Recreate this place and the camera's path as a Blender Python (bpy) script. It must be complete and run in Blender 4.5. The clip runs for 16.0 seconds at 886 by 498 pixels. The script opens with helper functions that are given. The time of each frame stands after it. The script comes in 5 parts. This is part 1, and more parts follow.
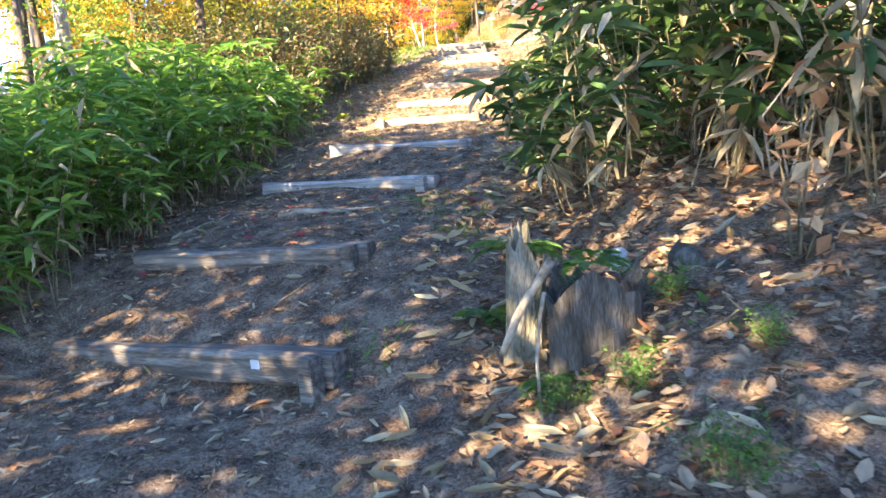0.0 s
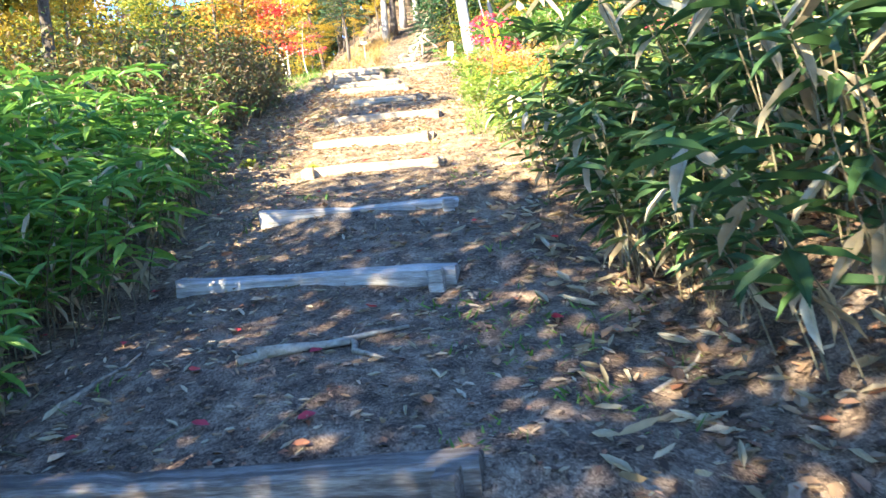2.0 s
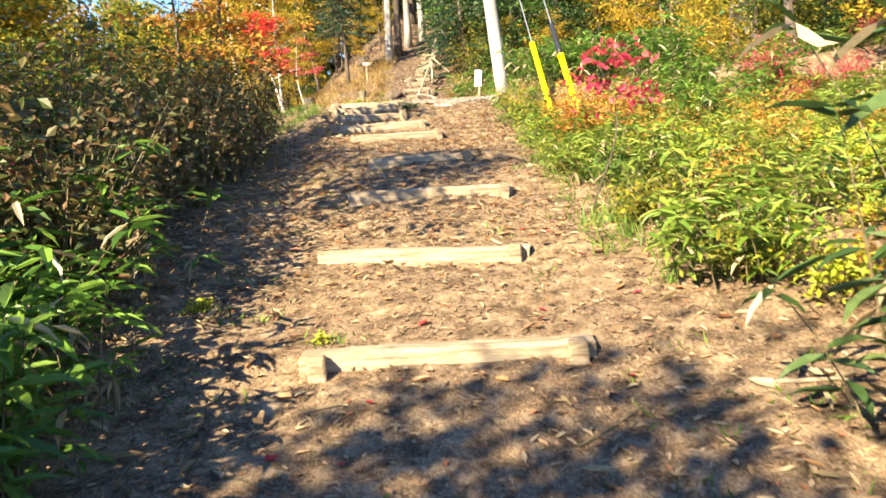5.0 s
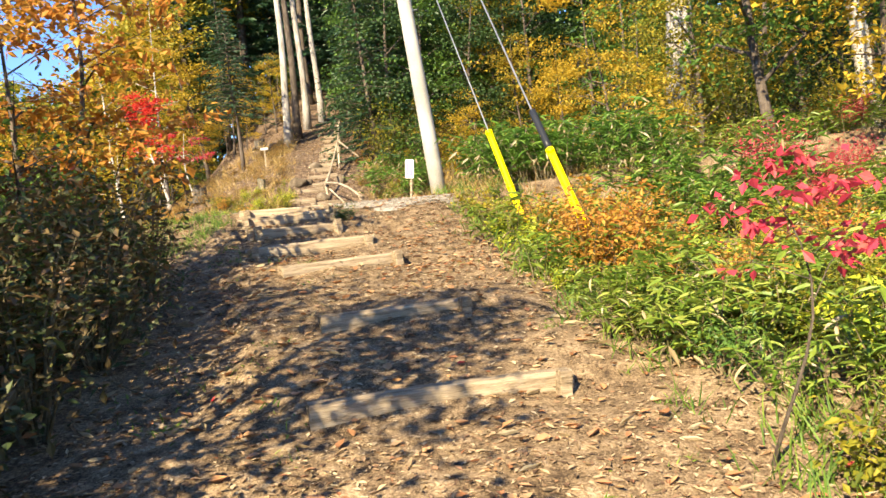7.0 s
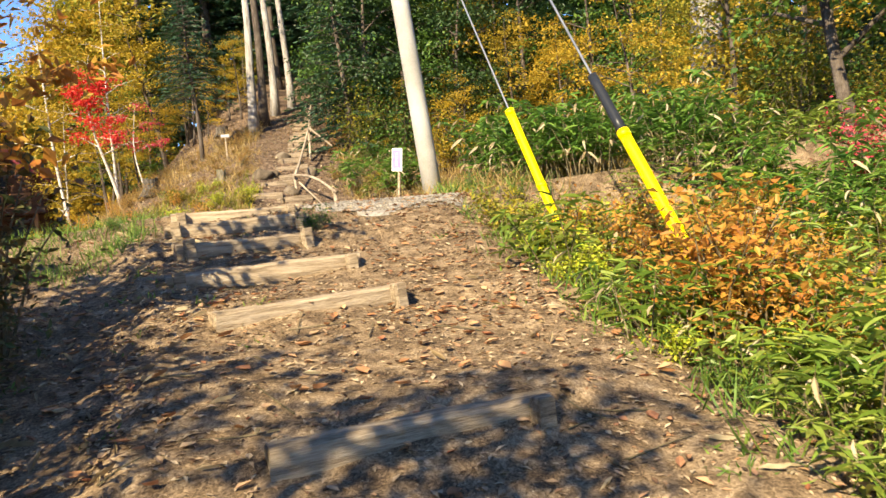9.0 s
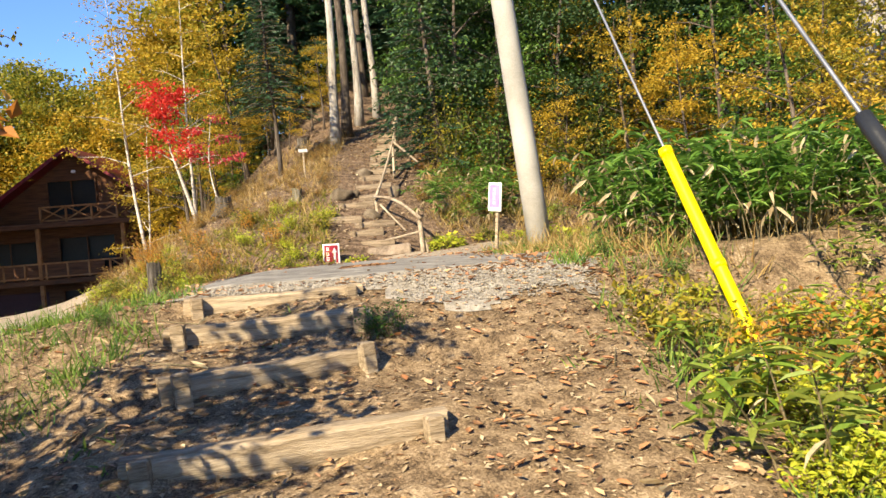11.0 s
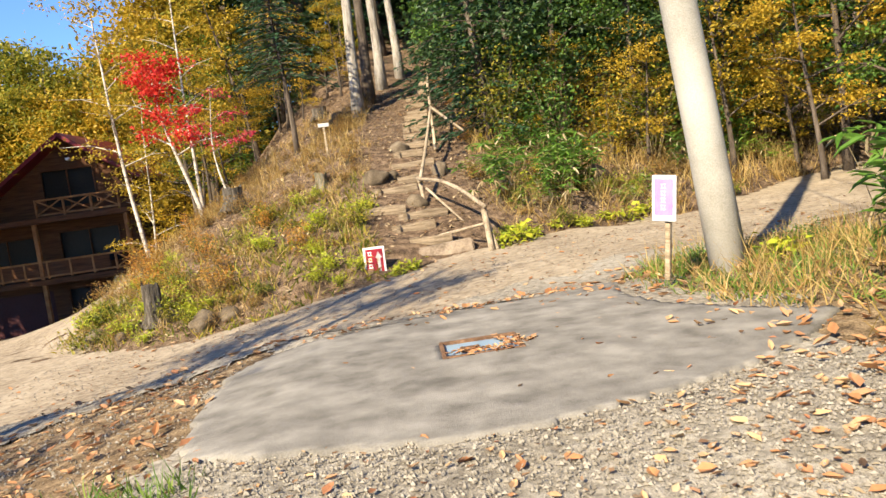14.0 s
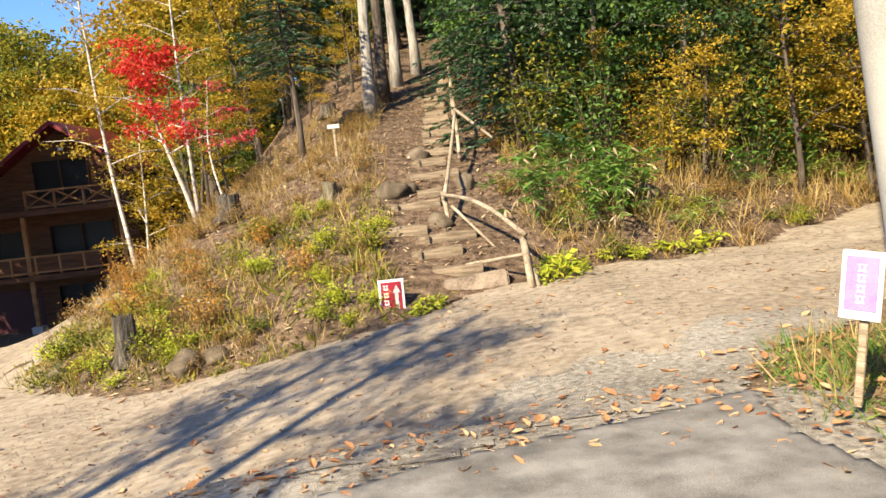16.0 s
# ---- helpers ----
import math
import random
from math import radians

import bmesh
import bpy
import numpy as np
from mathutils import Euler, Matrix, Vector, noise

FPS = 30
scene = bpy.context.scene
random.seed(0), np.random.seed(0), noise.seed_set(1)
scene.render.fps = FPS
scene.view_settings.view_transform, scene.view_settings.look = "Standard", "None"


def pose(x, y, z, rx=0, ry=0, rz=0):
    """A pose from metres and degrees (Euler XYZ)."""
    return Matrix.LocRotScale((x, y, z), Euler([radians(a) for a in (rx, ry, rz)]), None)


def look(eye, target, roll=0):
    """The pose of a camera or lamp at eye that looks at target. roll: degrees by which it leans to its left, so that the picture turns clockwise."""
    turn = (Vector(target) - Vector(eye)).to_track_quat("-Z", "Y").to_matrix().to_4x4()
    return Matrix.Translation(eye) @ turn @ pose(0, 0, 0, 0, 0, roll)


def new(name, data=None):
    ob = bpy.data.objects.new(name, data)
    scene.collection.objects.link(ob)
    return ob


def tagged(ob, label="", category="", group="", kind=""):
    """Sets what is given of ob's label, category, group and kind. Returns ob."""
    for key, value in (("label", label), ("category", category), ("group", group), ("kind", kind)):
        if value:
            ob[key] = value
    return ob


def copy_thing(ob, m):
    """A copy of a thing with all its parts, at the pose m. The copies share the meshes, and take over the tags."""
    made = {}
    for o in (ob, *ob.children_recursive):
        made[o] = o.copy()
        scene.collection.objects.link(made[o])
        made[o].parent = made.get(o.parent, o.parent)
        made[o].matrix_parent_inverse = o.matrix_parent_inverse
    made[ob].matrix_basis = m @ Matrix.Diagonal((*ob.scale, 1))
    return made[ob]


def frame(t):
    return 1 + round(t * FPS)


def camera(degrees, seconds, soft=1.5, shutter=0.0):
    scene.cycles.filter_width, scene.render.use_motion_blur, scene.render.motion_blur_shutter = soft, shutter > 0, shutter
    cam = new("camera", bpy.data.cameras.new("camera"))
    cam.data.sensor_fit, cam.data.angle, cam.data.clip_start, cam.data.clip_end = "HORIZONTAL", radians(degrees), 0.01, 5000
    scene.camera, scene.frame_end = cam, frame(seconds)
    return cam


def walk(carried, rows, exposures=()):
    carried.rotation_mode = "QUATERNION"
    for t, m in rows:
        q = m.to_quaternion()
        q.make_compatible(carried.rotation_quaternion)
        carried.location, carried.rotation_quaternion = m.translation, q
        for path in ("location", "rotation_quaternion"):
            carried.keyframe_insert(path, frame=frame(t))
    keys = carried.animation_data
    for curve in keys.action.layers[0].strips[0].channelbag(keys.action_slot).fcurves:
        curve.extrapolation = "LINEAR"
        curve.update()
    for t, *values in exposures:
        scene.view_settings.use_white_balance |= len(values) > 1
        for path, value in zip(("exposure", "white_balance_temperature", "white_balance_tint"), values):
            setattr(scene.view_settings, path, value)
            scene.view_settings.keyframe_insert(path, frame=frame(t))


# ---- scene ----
cam = camera(60.0, 16.0, shutter=0.15)
PATH = [
    (0, (2.911, -8.158, -0.001), (2.503, -6.223, -0.296), -4.4),
    (0.5, (2.507, -7.622, -0.042), (2.141, -5.67, -0.278), -8.2),
    (0.9, (2.218, -7.192, 0.16), (1.889, -5.238, -0.115), -10.3),
    (1, (2.154, -7.084, 0.185), (1.842, -5.13, -0.104), -8.5),
    (1.5, (1.857, -6.597, 0.29), (1.849, -4.627, -0.057), -9.6),
    (2, (1.566, -6.07, 0.339), (1.524, -4.088, 0.073), -5.8),
    (2.5, (1.358, -5.314, 0.5), (1.283, -3.337, 0.205), -6.9),
    (3, (1.281, -4.852, 0.653), (1.383, -2.872, 0.392), -5.9),
    (3.5, (1.244, -4.204, 0.736), (1.213, -2.216, 0.52), -5.8),
    (4, (1.112, -3.428, 0.772), (1.101, -1.448, 0.487), -7.1),
    (4.5, (0.92, -2.694, 0.992), (0.959, -0.717, 0.691), -7.0),
    (5, (0.798, -1.951, 1.132), (0.795, 0.036, 0.908), -4.1),
    (5.2, (0.768, -1.663, 1.247), (0.748, 0.329, 1.073), -3.2),
    (7.3, (0.068, 1.477, 1.826), (0.433, 3.443, 1.769), -5.1),
    (7.5, (0.057, 1.736, 1.833), (0.455, 3.695, 1.78), -4.6),
    (8, (0.067, 2.415, 1.987), (0.482, 4.371, 1.95), -5.1),
    (8.2, (0.047, 2.702, 2.001), (0.462, 4.657, 1.931), -5.5),
    (10.3, (0.509, 5.636, 2.43), (0.724, 7.623, 2.352), -3.6),
    (10.5, (0.507, 5.813, 2.547), (0.681, 7.805, 2.498), -4.1),
    (11, (0.442, 6.472, 2.701), (0.586, 8.465, 2.641), -4.5),
    (11.5, (0.375, 7.065, 2.74), (0.518, 9.058, 2.646), -4.6),
    (12, (0.279, 7.84, 2.848), (0.356, 9.835, 2.725), -4.9),
    (12.5, (0.093, 8.469, 3.019), (0.152, 10.465, 2.905), -7.0),
    (13, (-0.057, 9.135, 3.013), (0.003, 11.13, 2.879), -7.1),
    (13.5, (-0.116, 9.722, 3.203), (-0.051, 11.716, 3.064), -7.5),
    (14, (-0.228, 10.26, 3.372), (-0.132, 12.251, 3.207), -8.0),
    (14.5, (-0.331, 10.789, 3.445), (-0.246, 12.778, 3.254), -5.7),
    (15, (-0.479, 11.169, 3.656), (-0.408, 13.158, 3.456), -5.8),
    (15.5, (-0.405, 11.931, 3.731), (-0.299, 13.921, 3.562), -5.9),
    (16, (-0.45, 12.442, 3.806), (-0.363, 14.433, 3.628), -6.3),
]
walk(cam, [(t, look(e, g, r)) for t, e, g, r in PATH],
     [(0, 3.42, 7500, 14), (.6, 3.38, 7000, 9), (2.3, 3.25, 6300, 6), (3.0, 2.7, 7900, 9), (4.0, 2.5, 7900, 10), (5.0, 2.22, 7500, 10), (8.2, 1.65, 7500, 10), (11.0, 1.4, 7300, 10), (16.0, 1.4, 7100, 10)])

# ---- light ----
world = bpy.data.worlds.new("sky_world")
scene.world = world
world.use_nodes = True
wn = world.node_tree.nodes
sky = wn.new("ShaderNodeTexSky")
sky.sky_type = "NISHITA"
sky.sun_disc = False
SUN_EL, SUN_AZ = radians(36), math.atan2(-0.57, -0.82)
sky.sun_elevation, sky.sun_rotation = SUN_EL, SUN_AZ
sky.altitude = 1200
sky.air_density, sky.dust_density, sky.ozone_density = 1.0, 0.1, 3.5
wn["Background"].inputs["Strength"].default_value = 0.115
tint = wn.new("ShaderNodeMix")
tint.data_type, tint.blend_type = "RGBA", "MULTIPLY"
tint.inputs[0].default_value, tint.inputs[7].default_value = 1.0, (.52, .71, 1.0, 1)
world.node_tree.links.new(sky.outputs[0], tint.inputs[6])
world.node_tree.links.new(tint.outputs[2], wn["Background"].inputs["Color"])
sun = new("sun", bpy.data.lights.new("sun", "SUN"))
sun.data.energy, sun.data.angle, sun.data.color = 5.0, radians(0.55), (1.0, 0.90, 0.69)
sun.matrix_world = look((math.sin(SUN_AZ) * math.cos(SUN_EL) * 60, math.cos(SUN_AZ) * math.cos(SUN_EL) * 60, math.sin(SUN_EL) * 60), (0, 0, 0))

R = np.random.RandomState(7)


# ---- materials ----
def node_mat(name):
    m = bpy.data.materials.new(name)
    m.use_nodes = True
    t = m.node_tree
    return m, t, t.nodes, t.links, t.nodes["Principled BSDF"]


def ramp_of(nodes, cols):
    r = nodes.new("ShaderNodeValToRGB")
    el = r.color_ramp.elements
    while len(el) < len(cols):
        el.new(0.5)
    for i, c in enumerate(cols):
        el[i].position = i / max(1, len(cols) - 1)
        el[i].color = (*c, 1)
    return r


def surface(name, cols, scale=6.0, rough=0.9, bump=0.4, fine=60.0, stretch=(1, 1, 1), per_object=0.0, metal=0.0, local=False, big=0.8):
    """A mottled surface: two noises pick the colour, a third gives the relief."""
    m, t, nodes, links, bsdf = node_mat(name)
    if local:
        src = nodes.new("ShaderNodeTexCoord").outputs["Object"]
    else:
        src = nodes.new("ShaderNodeNewGeometry").outputs["Position"]
    mp = nodes.new("ShaderNodeMapping")
    mp.inputs["Scale"].default_value = stretch
    links.new(src, mp.inputs["Vector"])
    n1, n2, n3 = (nodes.new("ShaderNodeTexNoise") for _ in range(3))
    for n, s, d in ((n1, scale, 6), (n2, fine, 4), (n3, big, 3)):
        n.inputs["Scale"].default_value, n.inputs["Detail"].default_value = s, d
        links.new(mp.outputs[0], n.inputs["Vector"])
    add = nodes.new("ShaderNodeMath")
    add.operation = "MULTIPLY_ADD"
    add.inputs[1].default_value = 1.3
    links.new(n2.outputs["Fac"], add.inputs[0])
    mix = nodes.new("ShaderNodeMath")
    mix.operation = "MULTIPLY_ADD"
    mix.inputs[1].default_value, mix.inputs[2].default_value = 1.9, -1.65
    links.new(n1.outputs["Fac"], mix.inputs[0])
    links.new(mix.outputs[0], add.inputs[2])
    add2 = nodes.new("ShaderNodeMath")
    add2.operation = "MULTIPLY_ADD"
    add2.inputs[1].default_value = 1.1
    links.new(n3.outputs["Fac"], add2.inputs[0])
    links.new(add.outputs[0], add2.inputs[2])
    last = add2
    if per_object:
        oi = nodes.new("ShaderNodeObjectInfo")
        add3 = nodes.new("ShaderNodeMath")
        add3.operation = "MULTIPLY_ADD"
        add3.inputs[1].default_value = per_object
        links.new(oi.outputs["Random"], add3.inputs[0])
        links.new(last.outputs[0], add3.inputs[2])
        last = add3
    r = ramp_of(nodes, cols)
    links.new(last.outputs[0], r.inputs[0])
    links.new(r.outputs[0], bsdf.inputs["Base Color"])
    bsdf.inputs["Roughness"].default_value, bsdf.inputs["Metallic"].default_value = rough, metal
    bsdf.inputs["Specular IOR Level"].default_value = 0.25
    b = nodes.new("ShaderNodeBump")
    b.inputs["Strength"].default_value, b.inputs["Distance"].default_value = bump, 0.012
    links.new(add.outputs[0], b.inputs["Height"])
    links.new(b.outputs[0], bsdf.inputs["Normal"])
    return m


def leafy(name, cols, through_light=0.35, rough=0.55, per_object=0.0):
    """Foliage: each leaf takes its own colour, and lets some light through."""
    m, t, nodes, links, bsdf = node_mat(name)
    g = nodes.new("ShaderNodeNewGeometry")
    last = g.outputs["Random Per Island"]
    if per_object:
        oi = nodes.new("ShaderNodeObjectInfo")
        ad = nodes.new("ShaderNodeMath")
        ad.operation = "MULTIPLY_ADD"
        ad.inputs[1].default_value = per_object
        sc = nodes.new("ShaderNodeMath")
        sc.operation = "MULTIPLY"
        sc.inputs[1].default_value = 1 - per_object
        links.new(last, sc.inputs[0])
        links.new(oi.outputs["Random"], ad.inputs[0])
        links.new(sc.outputs[0], ad.inputs[2])
        last = ad.outputs[0]
    r = ramp_of(nodes, cols)
    links.new(last, r.inputs[0])
    ns = nodes.new("ShaderNodeTexNoise")
    ns.inputs["Scale"].default_value = 35
    links.new(g.outputs["Position"], ns.inputs["Vector"])
    mx = nodes.new("ShaderNodeMix")
    mx.data_type, mx.blend_type = "RGBA", "MULTIPLY"
    mx.inputs[0].default_value = 0.5
    links.new(r.outputs[0], mx.inputs[6])
    links.new(ns.outputs["Fac"], mx.inputs[7])
    gain = nodes.new("ShaderNodeMix")
    gain.data_type, gain.blend_type = "RGBA", "MULTIPLY"
    gain.inputs[0].default_value = 1.0
    gain.inputs[7].default_value = (1.3, 1.3, 1.3, 1)
    links.new(mx.outputs[2], gain.inputs[6])
    links.new(gain.outputs[2], bsdf.inputs["Base Color"])
    bsdf.inputs["Roughness"].default_value = rough
    bsdf.inputs["Specular IOR Level"].default_value = 0.35
    tr = nodes.new("ShaderNodeBsdfTranslucent")
    links.new(gain.outputs[2], tr.inputs["Color"])
    ms = nodes.new("ShaderNodeMixShader")
    ms.inputs[0].default_value = through_light
    links.new(bsdf.outputs[0], ms.inputs[1])
    links.new(tr.outputs[0], ms.inputs[2])
    links.new(ms.outputs[0], nodes["Material Output"].inputs["Surface"])
    return m


def painted(name, col, rough=0.5, metal=0.0, wear=0.25, scale=9.0):
    dark = tuple(c * (1 - wear) for c in col)
    return surface(name, [dark, col, tuple(min(1, c * (1 + wear * 0.3)) for c in col)], scale, rough, 0.08, 80.0, metal=metal)




def litter_soil(name):
    """Forest soil: flecks of leaf litter over dark earth, paler and sandier towards the upper path."""
    m, t, nodes, links, bsdf = node_mat(name)
    pos = nodes.new("ShaderNodeNewGeometry").outputs["Position"]
    warp = nodes.new("ShaderNodeTexNoise")
    warp.inputs["Scale"].default_value, warp.inputs["Detail"].default_value = 14, 3
    links.new(pos, warp.inputs["Vector"])
    vm = nodes.new("ShaderNodeVectorMath")
    vm.operation = "MULTIPLY_ADD"
    vm.inputs[1].default_value = (.07, .07, .07)
    links.new(warp.outputs["Color"], vm.inputs[0])
    links.new(pos, vm.inputs[2])
    big, mid = nodes.new("ShaderNodeTexNoise"), nodes.new("ShaderNodeTexNoise")
    for n, s, dd in ((big, .9, 4), (mid, 7, 6)):
        n.inputs["Scale"].default_value, n.inputs["Detail"].default_value = s, dd
        links.new(pos, n.inputs["Vector"])
    v1, v2 = nodes.new("ShaderNodeTexVoronoi"), nodes.new("ShaderNodeTexVoronoi")
    v1.inputs["Scale"].default_value, v2.inputs["Scale"].default_value = 85, 190
    for v_ in (v1, v2):
        links.new(vm.outputs[0], v_.inputs["Vector"])
    sep = nodes.new("ShaderNodeSeparateColor")
    links.new(v1.outputs["Color"], sep.inputs[0])
    sep2 = nodes.new("ShaderNodeSeparateColor")
    links.new(v2.outputs["Color"], sep2.inputs[0])
    def madd(a, k, c):
        q = nodes.new("ShaderNodeMath")
        q.operation = "MULTIPLY_ADD"
        links.new(a, q.inputs[0])
        q.inputs[1].default_value = k
        if isinstance(c, (int, float)):
            q.inputs[2].default_value = c
        else:
            links.new(c, q.inputs[2])
        return q.outputs[0]
    fac = madd(sep.outputs[0], .45, madd(sep2.outputs[1], .35, madd(mid.outputs["Fac"], 1.5, -.72)))
    dark = ramp_of(nodes, [(.036, .023, .015), (.086, .056, .037), (.165, .110, .072), (.255, .178, .118), (.36, .265, .18)])
    pale = ramp_of(nodes, [(.055, .036, .022), (.125, .084, .048), (.22, .152, .09), (.33, .238, .143), (.46, .355, .23)])
    links.new(fac, dark.inputs[0])
    links.new(fac, pale.inputs[0])
    sx = nodes.new("ShaderNodeSeparateXYZ")
    links.new(pos, sx.inputs[0])
    rng_ = nodes.new("ShaderNodeMapRange")
    rng_.inputs[1].default_value, rng_.inputs[2].default_value = -3.0, 5.0
    links.new(madd(big.outputs["Fac"], 9.0, madd(sx.outputs[1], 1.0, -4.5)), rng_.inputs[0])
    rng2 = nodes.new("ShaderNodeMapRange")
    rng2.inputs[1].default_value, rng2.inputs[2].default_value = 24.0, 19.0
    links.new(sx.outputs[1], rng2.inputs[0])
    both = nodes.new("ShaderNodeMath")
    both.operation = "MULTIPLY"
    links.new(rng_.outputs[0], both.inputs[0])
    links.new(rng2.outputs[0], both.inputs[1])
    mix = nodes.new("ShaderNodeMix")
    mix.data_type = "RGBA"
    links.new(both.outputs[0], mix.inputs[0])
    links.new(dark.outputs[0], mix.inputs[6])
    links.new(pale.outputs[0], mix.inputs[7])
    links.new(mix.outputs[2], bsdf.inputs["Base Color"])
    bsdf.inputs["Roughness"].default_value, bsdf.inputs["Specular IOR Level"].default_value = .95, .15
    bp = nodes.new("ShaderNodeBump")
    bp.inputs["Strength"].default_value, bp.inputs["Distance"].default_value = .8, .02
    links.new(fac, bp.inputs["Height"])
    links.new(bp.outputs[0], bsdf.inputs["Normal"])
    return m


SOIL = litter_soil("leaf_strewn_soil")
SAND = surface("sandy_dirt", [(.16, .123, .088), (.235, .187, .134), (.315, .257, .19), (.38, .32, .24)], 9.0, 0.95, 0.22, 170)
GRAVEL = surface("gravel_bed", [(.13, .11, .085), (.27, .24, .195), (.42, .38, .32)], 18.0, 0.95, 0.8, 120)
ASPHALT = surface("worn_asphalt", [(.10, .092, .082), (.19, .177, .16), (.28, .262, .237)], 5.0, 0.92, 0.35, 150, big=1.3)
PEBBLE = leafy("pebble", [(.16, .14, .115), (.23, .205, .17), (.31, .28, .24)], 0.0, 0.85)
TIMBER = surface("weathered_timber", [(.09, .065, .042), (.26, .195, .125), (.45, .36, .25)], 4.0, 0.85, 0.6, 30, (0.6, 9, 9), 0.15, local=True)
TIMBER_GREY = surface("grey_wet_timber", [(.042, .031, .023), (.115, .088, .068), (.27, .235, .195)], 4.0, 0.75, 0.6, 30, (0.6, 9, 9), 0.1, local=True)
TIMBER_PALE = surface("bleached_timber", [(.12, .10, .082), (.31, .27, .225), (.52, .475, .41)], 4.0, 0.85, 0.6, 30, (0.6, 9, 9), 0.1, local=True)
BARK_GREY = surface("grey_bark", [(.13, .11, .095), (.30, .27, .235), (.44, .41, .37)], 5.0, 0.9, 0.8, 40, (3, 3, 0.5))
BARK_DARK = surface("dark_bark", [(.03, .023, .018), (.085, .065, .05), (.15, .12, .095)], 5.0, 0.92, 0.8, 40, (3, 3, 0.6))
BARK_BIRCH = surface("birch_bark", [(.10, .085, .07), (.42, .37, .31), (.58, .54, .48)], 4.0, 0.8, 0.4, 30, (1.5, 1.5, 4))
POLEMAT = surface("grey_concrete_pole", [(.24, .225, .195), (.34, .32, .285), (.40, .38, .34)], 2.0, 0.8, 0.2, 90)
ROCK = surface("rock", [(.05, .038, .025), (.12, .09, .06), (.20, .16, .115)], 4.0, 0.9, 0.8, 50)
STUMP = surface("mossy_stump", [(.05, .055, .02), (.13, .11, .07), (.26, .23, .18)], 6.0, 0.95, 0.9, 50, (3, 3, 0.7))
CABIN_WOOD = surface("brown_cabin_boards", [(.055, .023, .011), (.11, .045, .019), (.16, .068, .03)], 2.0, 0.7, 0.4, 25, (0.6, 1, 8))
CABIN_LIGHT = surface("orange_brown_rail", [(.20, .085, .03), (.33, .15, .055), (.42, .20, .08)], 3.0, 0.7, 0.3, 25)
ROOF_RED = painted("dark_red_roof", (.17, .022, .03), 0.45)
GLASSDARK = painted("dark_window_glass", (.018, .017, .016), 0.35)
CONCRETE = surface("concrete", [(.24, .23, .21), (.38, .37, .35), (.45, .44, .42)], 2.0, 0.9, 0.3, 60)
YELLOW = painted("yellow_guard_plastic", (.88, .68, .01), 0.4, 0, 0.12)
BLACK = painted("black_sleeve", (.02, .022, .026), 0.35)
STEEL = painted("galvanised_wire", (.42, .42, .42), 0.35, 0.8)
WHITE = painted("white_board", (.80, .78, .78), 0.55, 0, 0.1)
RED = painted("maroon_panel", (.30, .02, .035), 0.5)
PURPLE = painted("purple_panel", (.34, .22, .46), 0.5)
BLUEMETAL = painted("blue_grey_lid", (.22, .31, .40), 0.4, 0.0)
SASA = leafy("bamboo_grass_leaf", [(.045, .11, .02), (.09, .20, .03), (.16, .29, .045), (.25, .37, .075)], 0.45, 0.42, 0.25)
# darker copy of SASA: the right hedge's shade is put into the leaf colour
SASA_SHADED = leafy("shaded_bamboo_grass_leaf", [(.022, .052, .015), (.040, .086, .021), (.067, .123, .031), (.175, .19, .07)], 0.3, 0.6, 0.25)
SASA_DRY = leafy("dry_bamboo_grass_leaf", [(.24, .17, .09), (.40, .31, .18), (.52, .44, .29)], 0.3, 0.6)
SASA_EDGE = leafy("withered_edge_leaf", [(.12, .17, .05), (.34, .33, .15), (.45, .42, .22)], 0.3, 0.5)
STEM = surface("dry_stem", [(.05, .04, .02), (.12, .095, .05), (.22, .17, .10)], 8.0, 0.7, 0.2, 40)
LITTER = leafy("brown_leaf_litter", [(.05, .030, .018), (.12, .066, .038), (.21, .125, .07), (.31, .225, .145), (.25, .085, .035)], 0.1, 0.8)
LITTER_TAN = leafy("straw_litter", [(.22, .15, .085), (.38, .28, .17), (.50, .40, .26), (.33, .17, .08)], 0.15, 0.8)
FALLEN_ORANGE = leafy("orange_fallen_leaf", [(.26, .11, .045), (.40, .20, .09), (.50, .34, .19), (.34, .13, .06)], 0.15, 0.7)
LEAF_RED_SMALL = leafy("crimson_leaf", [(.42, .03, .04), (.55, .06, .05), (.35, .03, .05)], 0.3, 0.6)
YEL = leafy("golden_leaf", [(.20, .16, .02), (.36, .25, .025), (.54, .37, .04), (.50, .29, .035)], 0.45, 0.55, 0.4)
YELGREEN = leafy("yellow_green_leaf", [(.05, .075, .015), (.12, .15, .02), (.30, .27, .03), (.50, .37, .045)], 0.45, 0.55, 0.4)
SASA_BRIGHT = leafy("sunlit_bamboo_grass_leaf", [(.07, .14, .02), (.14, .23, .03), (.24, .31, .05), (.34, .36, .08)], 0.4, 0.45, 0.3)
ORANGE = leafy("orange_leaf", [(.38, .13, .03), (.52, .22, .04), (.55, .33, .06), (.30, .10, .03)], 0.45, 0.55, 0.3)
REDLEAF = leafy("scarlet_leaf", [(.50, .02, .02), (.66, .045, .035), (.72, .10, .06)], 0.45, 0.55)
PINKRED = leafy("pink_red_leaf", [(.45, .03, .06), (.58, .06, .10), (.50, .10, .08)], 0.4, 0.55)
GREEN = leafy("green_leaf", [(.03, .075, .015), (.06, .13, .022), (.10, .19, .03), (.16, .24, .04)], 0.35, 0.5, 0.3)
DARKGREEN = leafy("dark_green_leaf", [(.018, .042, .014), (.035, .075, .02), (.06, .105, .028)], 0.25, 0.5, 0.3)
